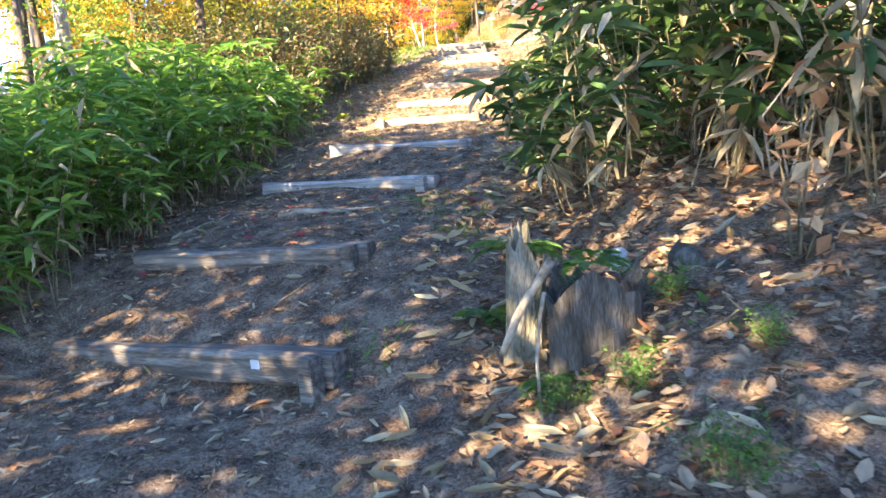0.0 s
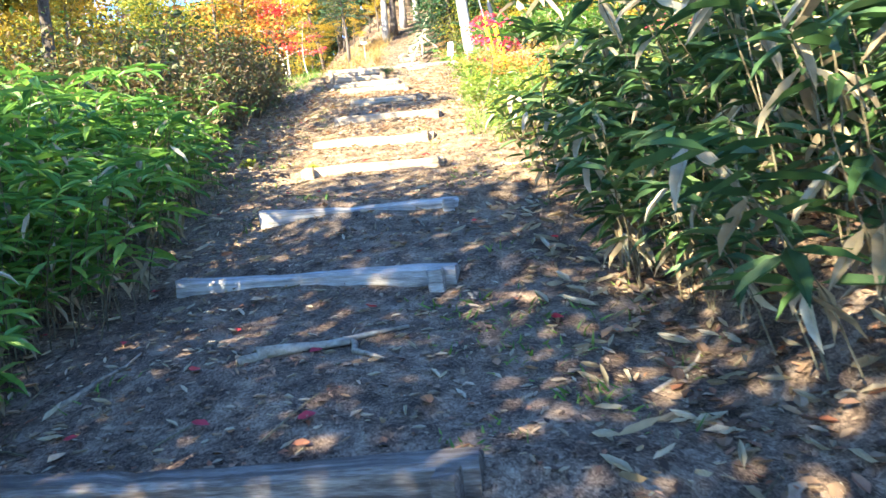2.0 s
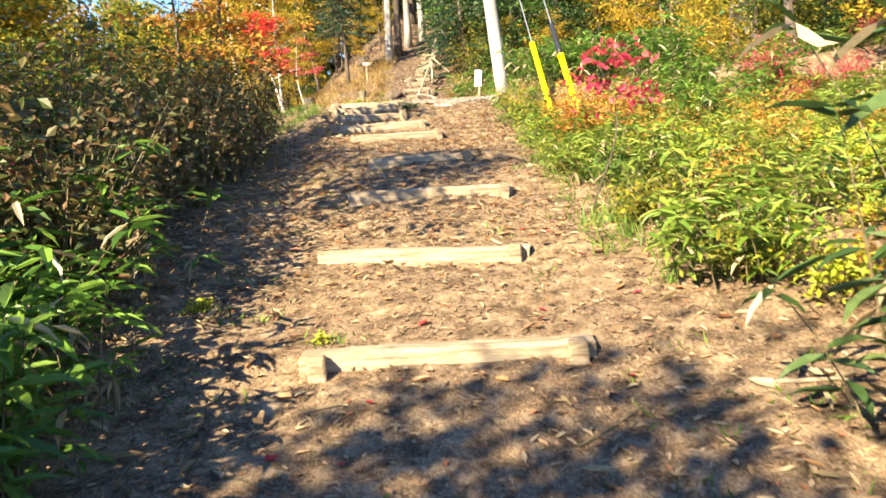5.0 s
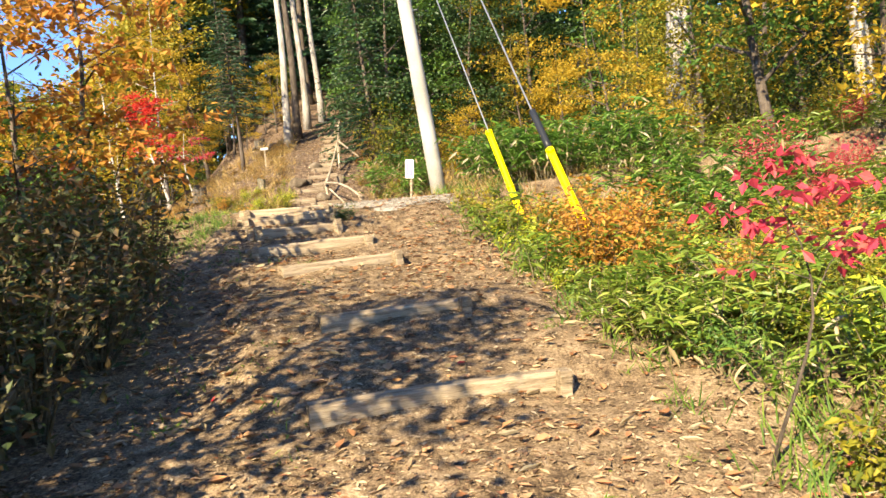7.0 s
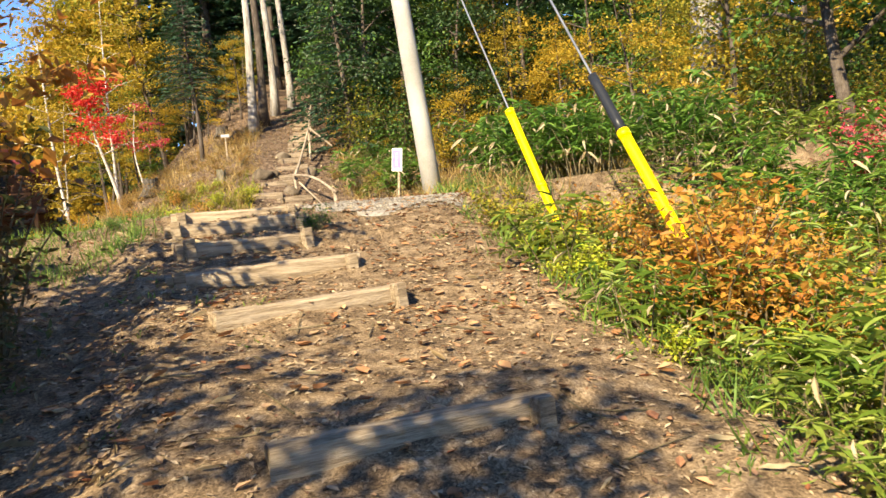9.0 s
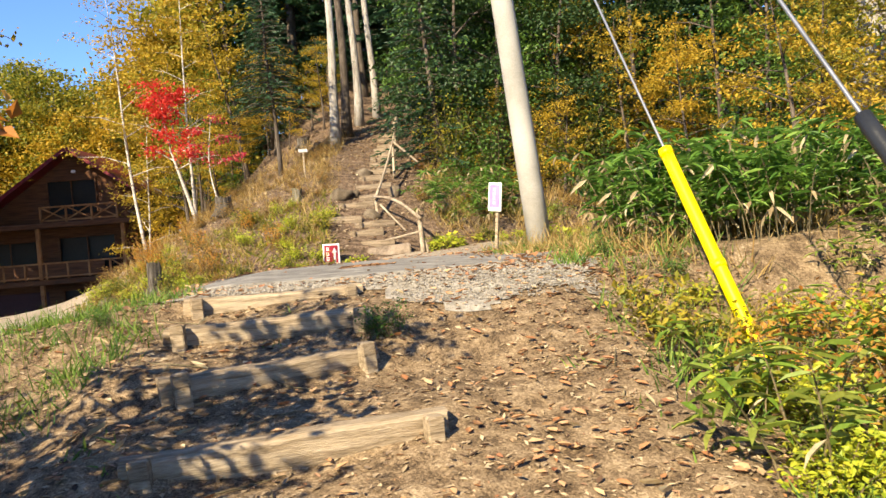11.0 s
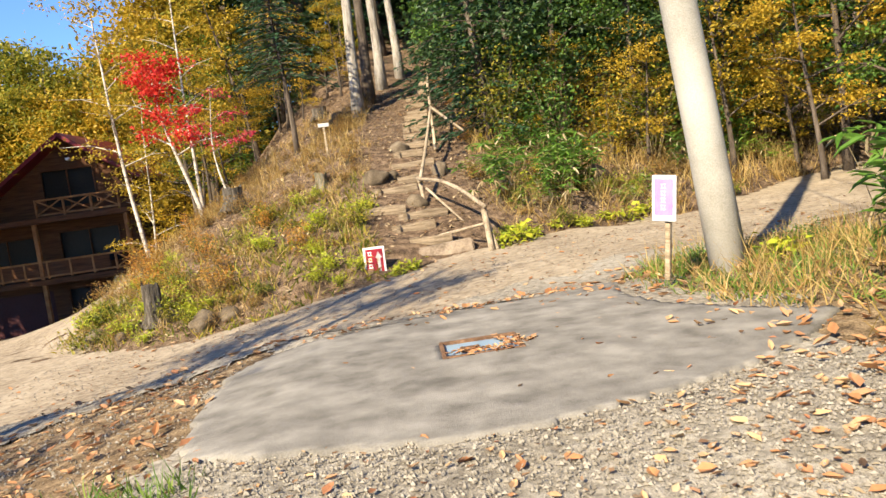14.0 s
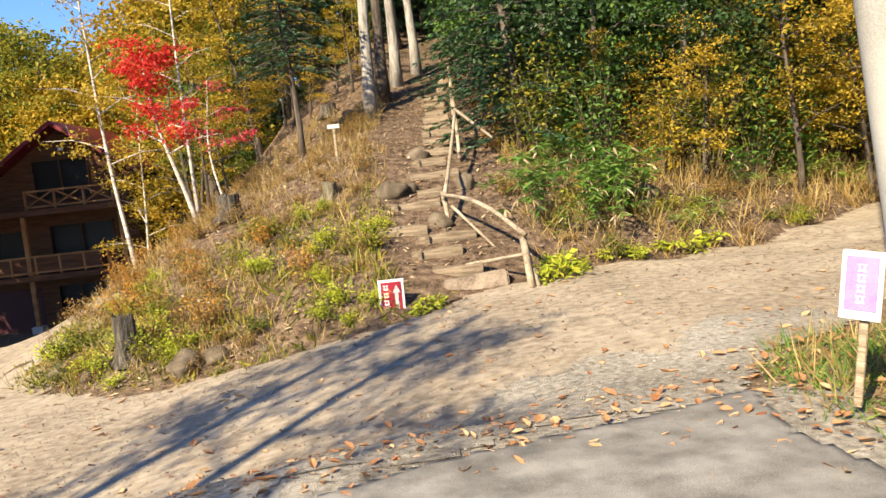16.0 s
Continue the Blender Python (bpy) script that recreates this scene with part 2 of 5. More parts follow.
NEEDLE = leafy("spruce_needle", [(.018, .05, .025), (.03, .08, .035), (.05, .11, .045)], 0.2, 0.5, 0.3)
GRASSDRY = leafy("dry_grass", [(.24, .14, .045), (.40, .26, .085), (.50, .37, .16), (.30, .21, .06)], 0.35, 0.7)
GRASSGREEN = leafy("green_grass", [(.06, .13, .02), (.12, .21, .03), (.21, .28, .05)], 0.35, 0.6)
SHRUBMIX = leafy("autumn_shrub_leaf", [(.09, .045, .022), (.23, .13, .045), (.40, .24, .06), (.20, .16, .04), (.44, .19, .045)], 0.35, 0.6)
LIMEY = leafy("lime_leaf", [(.26, .34, .03), (.42, .46, .04), (.50, .46, .05)], 0.4, 0.5)


# ---- mesh helpers ----
def mesh_of(name, verts, faces, mats, smooth=False):
    me = bpy.data.meshes.new(name)
    me.from_pydata(verts.tolist() if hasattr(verts, "tolist") else verts, [], faces.tolist() if hasattr(faces, "tolist") else faces)
    for m in (mats if isinstance(mats, (list, tuple)) else [mats]):
        me.materials.append(m)
    if smooth:
        me.polygons.foreach_set("use_smooth", [True] * len(me.polygons))
    return me


def bm_mesh(name, bm, mat, smooth=False):
    me = bpy.data.meshes.new(name)
    bmesh.ops.recalc_face_normals(bm, faces=bm.faces)
    bm.to_mesh(me)
    bm.free()
    me.materials.append(mat)
    if smooth:
        me.polygons.foreach_set("use_smooth", [True] * len(me.polygons))
    return me


def part(name, me, parent, label="", m=None):
    ob = new(name, me)
    ob.parent = parent
    if m is not None:
        ob.matrix_basis = m
    if label:
        ob["label"] = label
    return ob


def thing(name, label, category, m=None, group="", kind=""):
    ob = new(name)
    ob.empty_display_size = 0.2
    if m is not None:
        ob.matrix_basis = m
    return tagged(ob, label, category, group, kind)


def bevel_box(sx, sy, sz, bev=0.01, seg=2, at=(0, 0, 0)):
    bm = bmesh.new()
    bmesh.ops.create_cube(bm, size=1.0, matrix=Matrix.Translation(at) @ Matrix.Diagonal((sx, sy, sz, 1)))
    bmesh.ops.bevel(bm, geom=bm.edges[:], offset=bev, segments=seg, affect="EDGES")
    return bm


def tube(points, radii, sides=8, rough=0.0, rng=None, cap=True):
    """A tapered tube along a line of points: verts and faces."""
    pts = [Vector(p) for p in points]
    V, F = [], []
    up = Vector((0.13, 0.21, 1)).normalized()
    for i, p in enumerate(pts):
        d = (pts[min(i + 1, len(pts) - 1)] - pts[max(i - 1, 0)]).normalized()
        a = d.cross(up)
        if a.length < 0.1:
            a = d.cross(Vector((1, 0.1, 0)))
        a.normalize()
        b = d.cross(a)
        for k in range(sides):
            w = 2 * math.pi * k / sides
            r = radii[i] * (1 + (rng.uniform(-rough, rough) if rng is not None else 0))
            V.append(tuple(p + a * (r * math.cos(w)) + b * (r * math.sin(w))))
    for i in range(len(pts) - 1):
        for k in range(sides):
            k2 = (k + 1) % sides
            F.append((i * sides + k, i * sides + k2, (i + 1) * sides + k2, (i + 1) * sides + k))
    if cap:
        F.append(tuple(range(sides))[::-1])
        F.append(tuple((len(pts) - 1) * sides + k for k in range(sides)))
    return V, F


def join_vf(items):
    V, F = [], []
    for v, f in items:
        o = len(V)
        V += list(v)
        F += [tuple(i + o for i in q) for q in f]
    return V, F


LEAF_FINE = (np.array([(0, 0, 0), (.3, -.5, .02), (.3, 0, -.07), (.3, .5, .02), (.7, -.36, -.06), (.7, 0, -.13), (.7, .36, -.06), (1, 0, -.26)]),
             [(0, 2, 1), (0, 3, 2), (1, 2, 5, 4), (2, 3, 6, 5), (4, 5, 7), (5, 6, 7)])
LEAF_QUAD = (np.array([(0, 0, 0), (.45, -.5, .06), (1, 0, -.1), (.45, .5, .06)]), [(0, 2, 1), (0, 3, 2)])
LEAF_CURL = (np.array([(0, 0, .02), (.3, -.5, .16), (.35, 0, .0), (.3, .5, .16), (.75, -.36, .14), (.75, 0, .04), (.75, .36, .2), (1, 0, .18)]),
             [(0, 2, 1), (0, 3, 2), (1, 2, 5, 4), (2, 3, 6, 5), (4, 5, 7), (5, 6, 7)])
BLADE = (np.array([(0, -.5, 0), (0, .5, 0), (.55, .35, -.03), (.55, -.35, -.03), (1, 0, -.18)]), [(0, 1, 2, 3), (3, 2, 4)])


def leaves(P, D, L, W, rng, kind=LEAF_QUAD, side_jit=0.5):
    """Many leaves at once: their roots P, ways D, lengths L and widths W."""
    P, D = np.asarray(P, float), np.asarray(D, float)
    n = len(P)
    D = D / np.maximum(np.linalg.norm(D, axis=1, keepdims=True), 1e-6)
    up = np.array([0, 0, 1.0]) + rng.normal(0, side_jit, (n, 3))
    S = np.cross(D, up)
    S /= np.maximum(np.linalg.norm(S, axis=1, keepdims=True), 1e-6)
    N = np.cross(S, D)
    T, faces = kind
    L, W = np.broadcast_to(np.asarray(L, float), (n,)), np.broadcast_to(np.asarray(W, float), (n,))
    V = (P[:, None, :] + T[None, :, 0:1] * (L[:, None, None] * D[:, None, :]) + T[None, :, 1:2] * (W[:, None, None] * S[:, None, :])
         + T[None, :, 2:3] * (L[:, None, None] * N[:, None, :]))
    k = len(T)
    F = [tuple(i * k + q for q in f) for i in range(n) for f in faces]
    return V.reshape(-1, 3), F


def smooth01(a, b, v):
    u = np.clip((v - a) / (b - a), 0, 1)
    return u * u * (3 - 2 * u)


# ---- the lie of the land ----
LOGS = [  # y, top, left end, right end, slant of the right end, lean
    (-4.73, -.99, -.15, 1.76, -.62, .07), (-3.75, -.615, -.08, 1.57, -.20, .01), (-1.50, -.33, -.20, 1.54, -.41, -.02), (-.06, -.03, .05, 1.59, .14, -.05),
    (1.77, .24, .05, 1.50, 0, 0), (3.55, .535, -.12, 1.40, -.25, -.01), (5.48, .905, -.08, 1.49, .2, -.02), (7.02, 1.235, .0, 1.20, .28, 0),
    (9.02, 1.58, -.36, .87, .55, .02), (10.06, 1.80, -.80, .66, .32, 0), (10.91, 2.0, -.83, .31, .55, .01), (11.56, 2.19, -1.02, .30, .13, 0),
    (12.26, 2.31, -1.06, .22, .17, 0)]
_py, _pz = [-60.0, -14.0, -8.4], [-6.5, -2.0, -1.34]
for _l in LOGS:
    _py += [_l[0] - .07, _l[0] + .07]
    _pz += [_l[1] - (.11 if _l[0] < 9.5 else .125), _l[1] - .03]
_ly = [l[0] for l in LOGS]
_ls = [l[4] / (l[3] - l[2]) for l in LOGS]
_lm = [(l[2] + l[3]) / 2 for l in LOGS]
_py += [12.9, 17.0]
_pz += [2.29, 2.29]
_sy, _sz = [-60, -14, -8.4, -5, -3.8, -1.5, 0, 1.8, 3.4, 5.4, 7.1, 9.1, 10.5, 12, 13, 17], [-6.5, -2, -1.34, -1.0, -.74, -.42, -.12, .17, .43, .8, 1.12, 1.45, 1.78, 2.18, 2.29, 2.29]
YBX, YBY = [-12, -7.5, -5.7, -4.5, -3, -1, .5, 1.4, 5.2, 8.4, 14, 40], [30, 25.5, 23.6, 22.7, 22.8, 22.7, 23.6, 23.9, 24.8, 27.0, 30, 45]
HILLD, HILLZ = [0, .7, 3, 6, 10, 14, 25, 50, 150, 500], [0, .42, 1.32, 2.55, 3.6, 4.95, 9, 19, 48, 90]


def yb(x):
    return np.interp(x, YBX, YBY)


def land(x, y):
    """Height of the ground."""
    x, y = np.asarray(x, float), np.asarray(y, float)
    ys_ = y - np.interp(y, _ly, _ls) * np.clip(x - np.interp(y, _ly, _lm), -1.3, 1.3)
    step, slope = np.interp(ys_, _py, _pz), np.interp(y, _sy, _sz)
    xc = np.interp(y, [-9, -4, 0, 6, 9, 12], [1.6, .9, .75, .7, .35, -.3])
    w = 1 - smooth01(1.05, 1.5, np.abs(x - xc))
    base = slope * (1 - w) + step * w
    early = 1 - smooth01(-3.2, -1.0, y)
    base = base + early * smooth01(2.5, 3.3, x) * (.42 + .12 * np.maximum(x - 3, 0)) * (1 - smooth01(-9, -6.2, -y - 13.5))
    base = base + .10 * smooth01(.9, 3.5, np.abs(x - xc)) * (1 - smooth01(8, 12, y))
    base = base - .32 * smooth01(1.7, 2.7, x) * smooth01(5, 8, y) * (1 - smooth01(11.7, 12.7, y))
    plate = np.interp(x, [-14, -8, -3.2, -1.8, -1, 2, 4, 12], [1.15, 1.35, 1.95, 2.2, 2.29, 2.29, 2.42, 2.9])
    road = np.interp(x, [-40, -12, -6, -3.7, -.9, .8, 2, 5, 14], [.2, 1.1, 1.35, 1.46, 1.93, 2.12, 2.2, 2.2, 2.7])
    flat = plate + (road - plate) * smooth01(16.6, 18.2, y)
    z = base + (flat - base) * smooth01(11.9, 12.7, y)
    d = y - yb(x)
    hill = np.interp(d, HILLD, HILLZ) * np.interp(x, [-13, -10, -8.5, -7.4, -5.7, -4.1, -2.8, -1], [0, .06, .22, .42, .60, .82, .93, 1])
    leftfall = -smooth01(26, 48, y) * 2.1 * (1 - smooth01(-10.5, -6.5, x))
    far_left = np.clip(y - 75, 0, 60) * .10 * (1 - smooth01(-10.5, -5.2, x))
    bumps = .018 * (np.sin(x * 3.1 + 1.3 * np.sin(y * 2.3)) + np.sin(y * 4.3 + 1.7 * np.sin(x * 1.9))) + .008 * np.sin(x * 9.7 + y * 3.1) * np.sin(y * 11.3 - x * 2.3)
    return z + hill + leftfall + far_left + bumps * (1 - .8 * smooth01(12, 12.5, y) * (1 - smooth01(22.5, 24, y)))


def ground_z(x, y):
    return float(land(x, y))


def sheet(name, xs, ys, mat, lift=0.0, keep=None):
    X, Y = np.meshgrid(xs, ys)
    Z = land(X, Y) + lift
    V = np.stack([X.ravel(), Y.ravel(), Z.ravel()], 1)
    nx, ny = len(xs), len(ys)
    i, j = np.meshgrid(np.arange(nx - 1), np.arange(ny - 1))
    a = (j * nx + i).ravel()
    F = np.stack([a, a + 1, a + nx + 1, a + nx], 1)
    if keep is not None:
        c = V[F].mean(1)
        F = F[keep(c[:, 0], c[:, 1])]
    return new(name, mesh_of(name, V, F, mat, True))


far = np.array([20, 27, 38, 55, 80, 120, 180, 260, 400])
xs = np.concatenate([-far[::-1], np.arange(-15, 15.01, .2), far])
ys = np.concatenate([-far[::-1], np.arange(-14, -9, .3), np.arange(-9, 12.7, .09), np.arange(12.8, 42, .25), np.arange(43, 62, 1.5), far[4:]])
tagged(sheet("ground", xs, ys, SOIL), "brown soil and leaf litter on a wooded slope", "ground", kind="structure")


ASPH = [(-1.40, 13.80), (-1.0, 13.58), (-.3, 13.42), (.31, 13.42), (.9, 13.62), (1.43, 13.90), (1.9, 14.25), (2.25, 14.65), (1.85, 15.15), (1.55, 15.7), (1.42, 16.2), (1.50, 16.7), (1.62, 17.12),
        (1.2, 16.92), (.8, 16.76), (.1, 16.56), (-.5, 16.42), (-1.1, 16.15), (-1.42, 15.98), (-1.58, 15.65), (-1.56, 15.0), (-1.52, 14.4)]


def in_poly(x, y, poly):
    inside = np.zeros(np.shape(x), bool)
    for (x1, y1), (x2, y2) in zip(poly, poly[1:] + poly[:1]):
        cross = ((y1 > y) != (y2 > y)) & (x < (x2 - x1) * (y - y1) / (y2 - y1 + 1e-9) + x1)
        inside ^= cross
    return inside


def road_low(x):
    return np.interp(x, [-14, -4, -1.6, 1.6, 2.4, 6, 14], [16.0, 16.0, 16.5, 17.3, 18.5, 20.3, 24.5])


tagged(sheet("road", np.arange(-14, 14, .16), np.arange(15.8, 31, .16), SAND, .012, lambda x, y: (y > road_low(x) + .12 * np.sin(x * 5)) & (y < yb(x) - .15 + .1 * np.sin(x * 3.3)) & (x > -6)),
       "sandy dirt track strewn with dry leaves", "dirt road", kind="structure")
tagged(sheet("road_yard", np.arange(-30, -5.7, .5), np.arange(17, 49, .5), SAND, .012, lambda x, y: (y < np.interp(x, [-30, -9, -6.5, -5.8], [49, 40, 29, 23.5])) & (y > 17.5)),
       "dirt yard in front of the cabin", "dirt road", kind="structure")
tagged(sheet("gravel_pad", np.arange(-2.0, 2.9, .08), np.arange(11.6, 17.6, .08), GRAVEL, .008,
             lambda x, y: (y > np.where(x > .42, 11.85 + .2 * np.sin(5 * x), 12.32)) & (x > -1.5 + .15 * np.sin(y * 4)) & (x < 2.1 + .2 * np.sin(y * 3)) & (y < 17.3 + .2 * np.sin(3 * x))), "grey gravel bed between timber step and asphalt", "gravel", kind="structure")

tagged(sheet("gravel_verge", np.arange(-6, 3.4, .1), np.arange(15.8, 19.6, .1), GRAVEL, .017,
             lambda x, y: (y > road_low(x) - .15 + .12 * np.sin(x * 4)) & (y < road_low(x) + 1.45 + .25 * np.sin(x * 2.1) + .12 * np.sin(x * 7)) & (x > -6) & ~in_poly(x, y, ASPH)),
       "leaf-strewn gravel verge between asphalt and road", "gravel", kind="structure")

# asphalt slab with a recess for the lid
LID = (-.10, .42, 14.86, 15.34)


axs = np.unique(np.concatenate([np.arange(-1.65, 2.35, .05), [LID[0], LID[1]]]))
ays = np.unique(np.concatenate([np.arange(13.35, 17.2, .05), [LID[2], LID[3]]]))
slab = sheet("asphalt_patch", axs, ays, ASPHALT, .03, lambda x, y: in_poly(x, y, ASPH) & ~((x > LID[0]) & (x < LID[1]) & (y > LID[2]) & (y < LID[3])))
bm = bmesh.new()
bm.from_mesh(slab.data)
ext = bmesh.ops.extrude_edge_only(bm, edges=[e for e in bm.edges if len(e.link_faces) == 1])
for v in ext["geom"]:
    if isinstance(v, bmesh.types.BMVert):
        v.co.z -= .05
bmesh.ops.delete(bm, geom=[v for v in bm.verts if not v.link_faces], context="VERTS")
bm.to_mesh(slab.data)
bm.free()
tagged(slab, "grey worn asphalt patch with crumbling edges", "asphalt", kind="structure")


# ---- timber steps ----
def beam(length, w, h, rng, nseg=16, wob=.008):
    """A weathered squared beam along x with worn, uneven edges."""
    prof = [(-.5, -.5), (.42, -.5), (.5, -.42), (.5, .36), (.40, .5), (-.34, .5), (-.5, .38), (-.5, -.1)]
    V, F = [], []
    ph = rng.uniform(0, 6.28, 3)
    for i in range(nseg + 1):
        u = i / nseg
        dz, dy, s = wob * math.sin(u * 5 + ph[0]) + rng.normal(0, .0025), wob * math.sin(u * 4 + ph[1]), 1 + .04 * math.sin(u * 7 + ph[2]) + rng.normal(0, .012)
        for (a, b) in prof:
            V.append((u * length + rng.normal(0, .006) * (i in (0, nseg)), a * w * s + dy, b * h * s + dz))
    k = len(prof)
    for i in range(nseg):
        for q in range(k):
            F.append((i * k + q, i * k + (q + 1) % k, (i + 1) * k + (q + 1) % k, (i + 1) * k + q))
    F.append(tuple(range(k))[::-1])
    F.append(tuple(nseg * k + q for q in range(k)))
    return V, F


def stake(w, h, rng):
    bm = bevel_box(w, w, h, .008, 1)
    for v in bm.verts:
        v.co += Vector((rng.normal(0, .003), rng.normal(0, .003), rng.normal(0, .004)))
    return bm


def log_step(y, top, x0, x1, dy, lean, i):
    rng = np.random.RandomState(100 + i)
    mat = TIMBER_GREY if i in (0, 1) else TIMBER_PALE if i in (2, 3) else TIMBER
    length = math.hypot(x1 - x0, dy)
    rz = math.degrees(math.atan2(dy, x1 - x0))
    ry = -math.degrees(math.atan2(lean, x1 - x0))
    h = .15 if i < 9 else .16
    t = thing("timber_step", ("damp grey timber beam holding a step of the dirt path" if mat is TIMBER_GREY else "bleached pale grey timber beam holding a step of the path" if mat is TIMBER_PALE else "weathered tan timber beam holding a step of the dirt path"),
              "step", pose(x0, y - dy / 2, top - h / 2, 0, ry, rz), "timber steps of the path")
    v, f = beam(length, .13, h, rng)
    part("beam", mesh_of("beam", v, f, mat), t)
    for sx, on in ((.10, i in (4, 9, 10, 11, 12)), (length - .09, True)):
        if on:
            hh = .30 if i != 11 else .26
            part("stake", bm_mesh("stake", stake(.085, hh, rng), mat), t, "", pose(sx, -.112, -.06 + (.03 if i in (10, 11) else -.005), 0, rng.uniform(-4, 4), rng.uniform(-8, 8)))


for i, l in enumerate(LOGS):
    log_step(*l, i)
first = [o for o in scene.objects if o.name == "timber_step"][0]
part("tag", bm_mesh("tag", bevel_box(.055, .006, .045, .002, 1, (1.56, -.074, .02)), painted("pale_grey_tag", (.5, .5, .5), .6)), first, "small pale grey tag")
STAIRWOOD = surface("brown_stair_logs", [(.06, .042, .028), (.17, .125, .082), (.33, .255, .175)], 4.0, 0.85, 0.6, 30, (0.6, 9, 9), 0.15, local=True)


# ---- the hill stair, its rail and signs ----
def hill_step(x0, x1, y, z, i):
    rng = np.random.RandomState(300 + i)
    t = thing("log_step", "split log step, pale and dry, set into the hillside", "step", pose(x0, y, max(z, ground_z((x0 + x1) / 2, y) + .03), 0, rng.uniform(-3, 3), rng.uniform(-6, 10)), "log steps of the hill stair")
    v, f = beam(x1 - x0, .14, .15 + .04 * rng.rand(), rng, 10, .012)
    part("beam", mesh_of("beam", v, f, STAIRWOOD), t)
    if i in (1, 2, 4, 7, 10):
        part("stake", bm_mesh("stake", stake(.07, .3, rng), STAIRWOOD), t, "", pose(.12, -.10, -.06))


HSTEPS = [(-.14, .63, 24.0, 2.42), (-.43, .38, 24.48, 2.66), (-.28, .67, 24.93, 2.87), (-.93, -.12, 25.22, 3.04), (-.73, .20, 26.25, 3.38), (-.19, .28, 26.75, 3.58), (-.28, .69, 27.57, 3.90), (-.20, .49, 28.19, 4.18),
          (.0, .70, 28.8, 4.42), (.12, .74, 29.5, 4.66), (.14, .82, 30.36, 4.89), (.16, .85, 31.07, 5.08), (.25, .9, 32.0, 5.32), (.36, .96, 32.88, 5.54), (.38, .96, 34.01, 5.89), (.44, 1.14, 34.8, 6.17), (.69, 1.14, 36.07, 6.54), (.82, 1.49, 37.16, 6.91)]
for i, s in enumerate(HSTEPS):
    hill_step(*s, i)

slab_rng = np.random.RandomState(5)
slab_step = thing("slab_step", "broad brown timber slab forming the lowest stair step", "step", pose(.0, 23.62, 2.06, 0, -4, 5))
part("riser", bm_mesh("riser", bevel_box(.98, .22, .42, .03, 2, (.5, .1, .05)), surface("brown_slab", [(.12, .09, .065), (.26, .2, .15), (.36, .29, .22)], 3.0, .9, .5, 30, local=True)), slab_step)
v, f = beam(1.05, .12, .1, slab_rng)
part("toe_board", mesh_of("toe_board", v, f, TIMBER), slab_step, "", pose(.14, -.28, -.2))


def pole_mesh(points, r0, r1, rng, mat, sides=8):
    n = len(points)
    v, f = tube(points, [r0 + (r1 - r0) * i / (n - 1) for i in range(n)], sides, .12, rng)
    return mesh_of("round_pole", v, f, mat, True)


def bowed(a, b, sag, n=8):
    a, b = Vector(a), Vector(b)
    return [a.lerp(b, i / n) + Vector((0, 0, sag * math.sin(math.pi * i / n))) for i in range(n + 1)]


RAILWOOD = surface("dry_pale_rail_wood", [(.12, .09, .062), (.28, .22, .155), (.43, .355, .26)], 5.0, .8, .5, 40)
rr = np.random.RandomState(11)
rail = thing("log_handrail", "rustic handrail of pale bent logs beside the hill stair", "handrail")
for a, b, r in (((1.22, 23.15, 2.1), (1.20, 23.45, 2.86), .075), ((1.33, 23.2, 2.1), (1.22, 23.5, 2.75), .05), ((.25, 25.3, 2.55), (.27, 25.75, 3.55), .05), ((.32, 25.35, 2.6), (.22, 25.8, 3.6), .045),
                ((.80, 28.45, 4.2), (.84, 28.9, 5.25), .05), ((.95, 31.0, 5.1), (.98, 31.2, 6.15), .05), ((1.15, 33.4, 5.8), (1.15, 33.5, 6.85), .05)):
    part("post", pole_mesh(bowed(a, b, 0, 4), r * .8, r * .66, rr, RAILWOOD), rail)
for a, b, s, r in (((1.22, 23.35, 2.9), (.22, 25.65, 3.55), .16, .05), ((.24, 25.6, 3.5), (.85, 28.9, 5.28), -.08, .05), ((.84, 28.9, 5.22), (1.0, 31.2, 6.1), -.05, .045), ((1.0, 31.2, 6.1), (1.16, 33.5, 6.85), -.03, .045),
                   ((.84, 28.8, 5.25), (1.5, 28.2, 4.55), 0, .045), ((.35, 25.5, 3.35), (1.0, 24.6, 2.55), 0, .035), ((.35, 24.3, 2.45), (1.2, 23.4, 2.62), 0, .04)):
    part("rail", pole_mesh(bowed(a, b, s, 8), r * .78, r * .62, rr, RAILWOOD), rail)


def text_bars(parent, cols, x0, z0, w, h, y, mat, rng):
    """Upright rows of short strokes standing in for writing."""
    for c in range(cols):
        for k in range(4):
            cx, cz = x0 + c * w * 1.5, z0 - k * h * 1.25
            bm = bmesh.new()
            for (sx, sz, dx, dz) in ((w, h * .14, 0, h * .33), (w * .9, h * .14, 0, -.02), (w * .8, h * .14, 0, -h * .33), (w * .16, h * .8, -w * .28, 0), (w * .16, h * .7, w * .25, 0)):
                bmesh.ops.create_cube(bm, size=1, matrix=Matrix.Translation((cx + dx, y, cz + dz)) @ Matrix.Diagonal((sx, .004, sz, 1)))
            part("stroke_block", bm_mesh("stroke_block", bm, mat), parent)


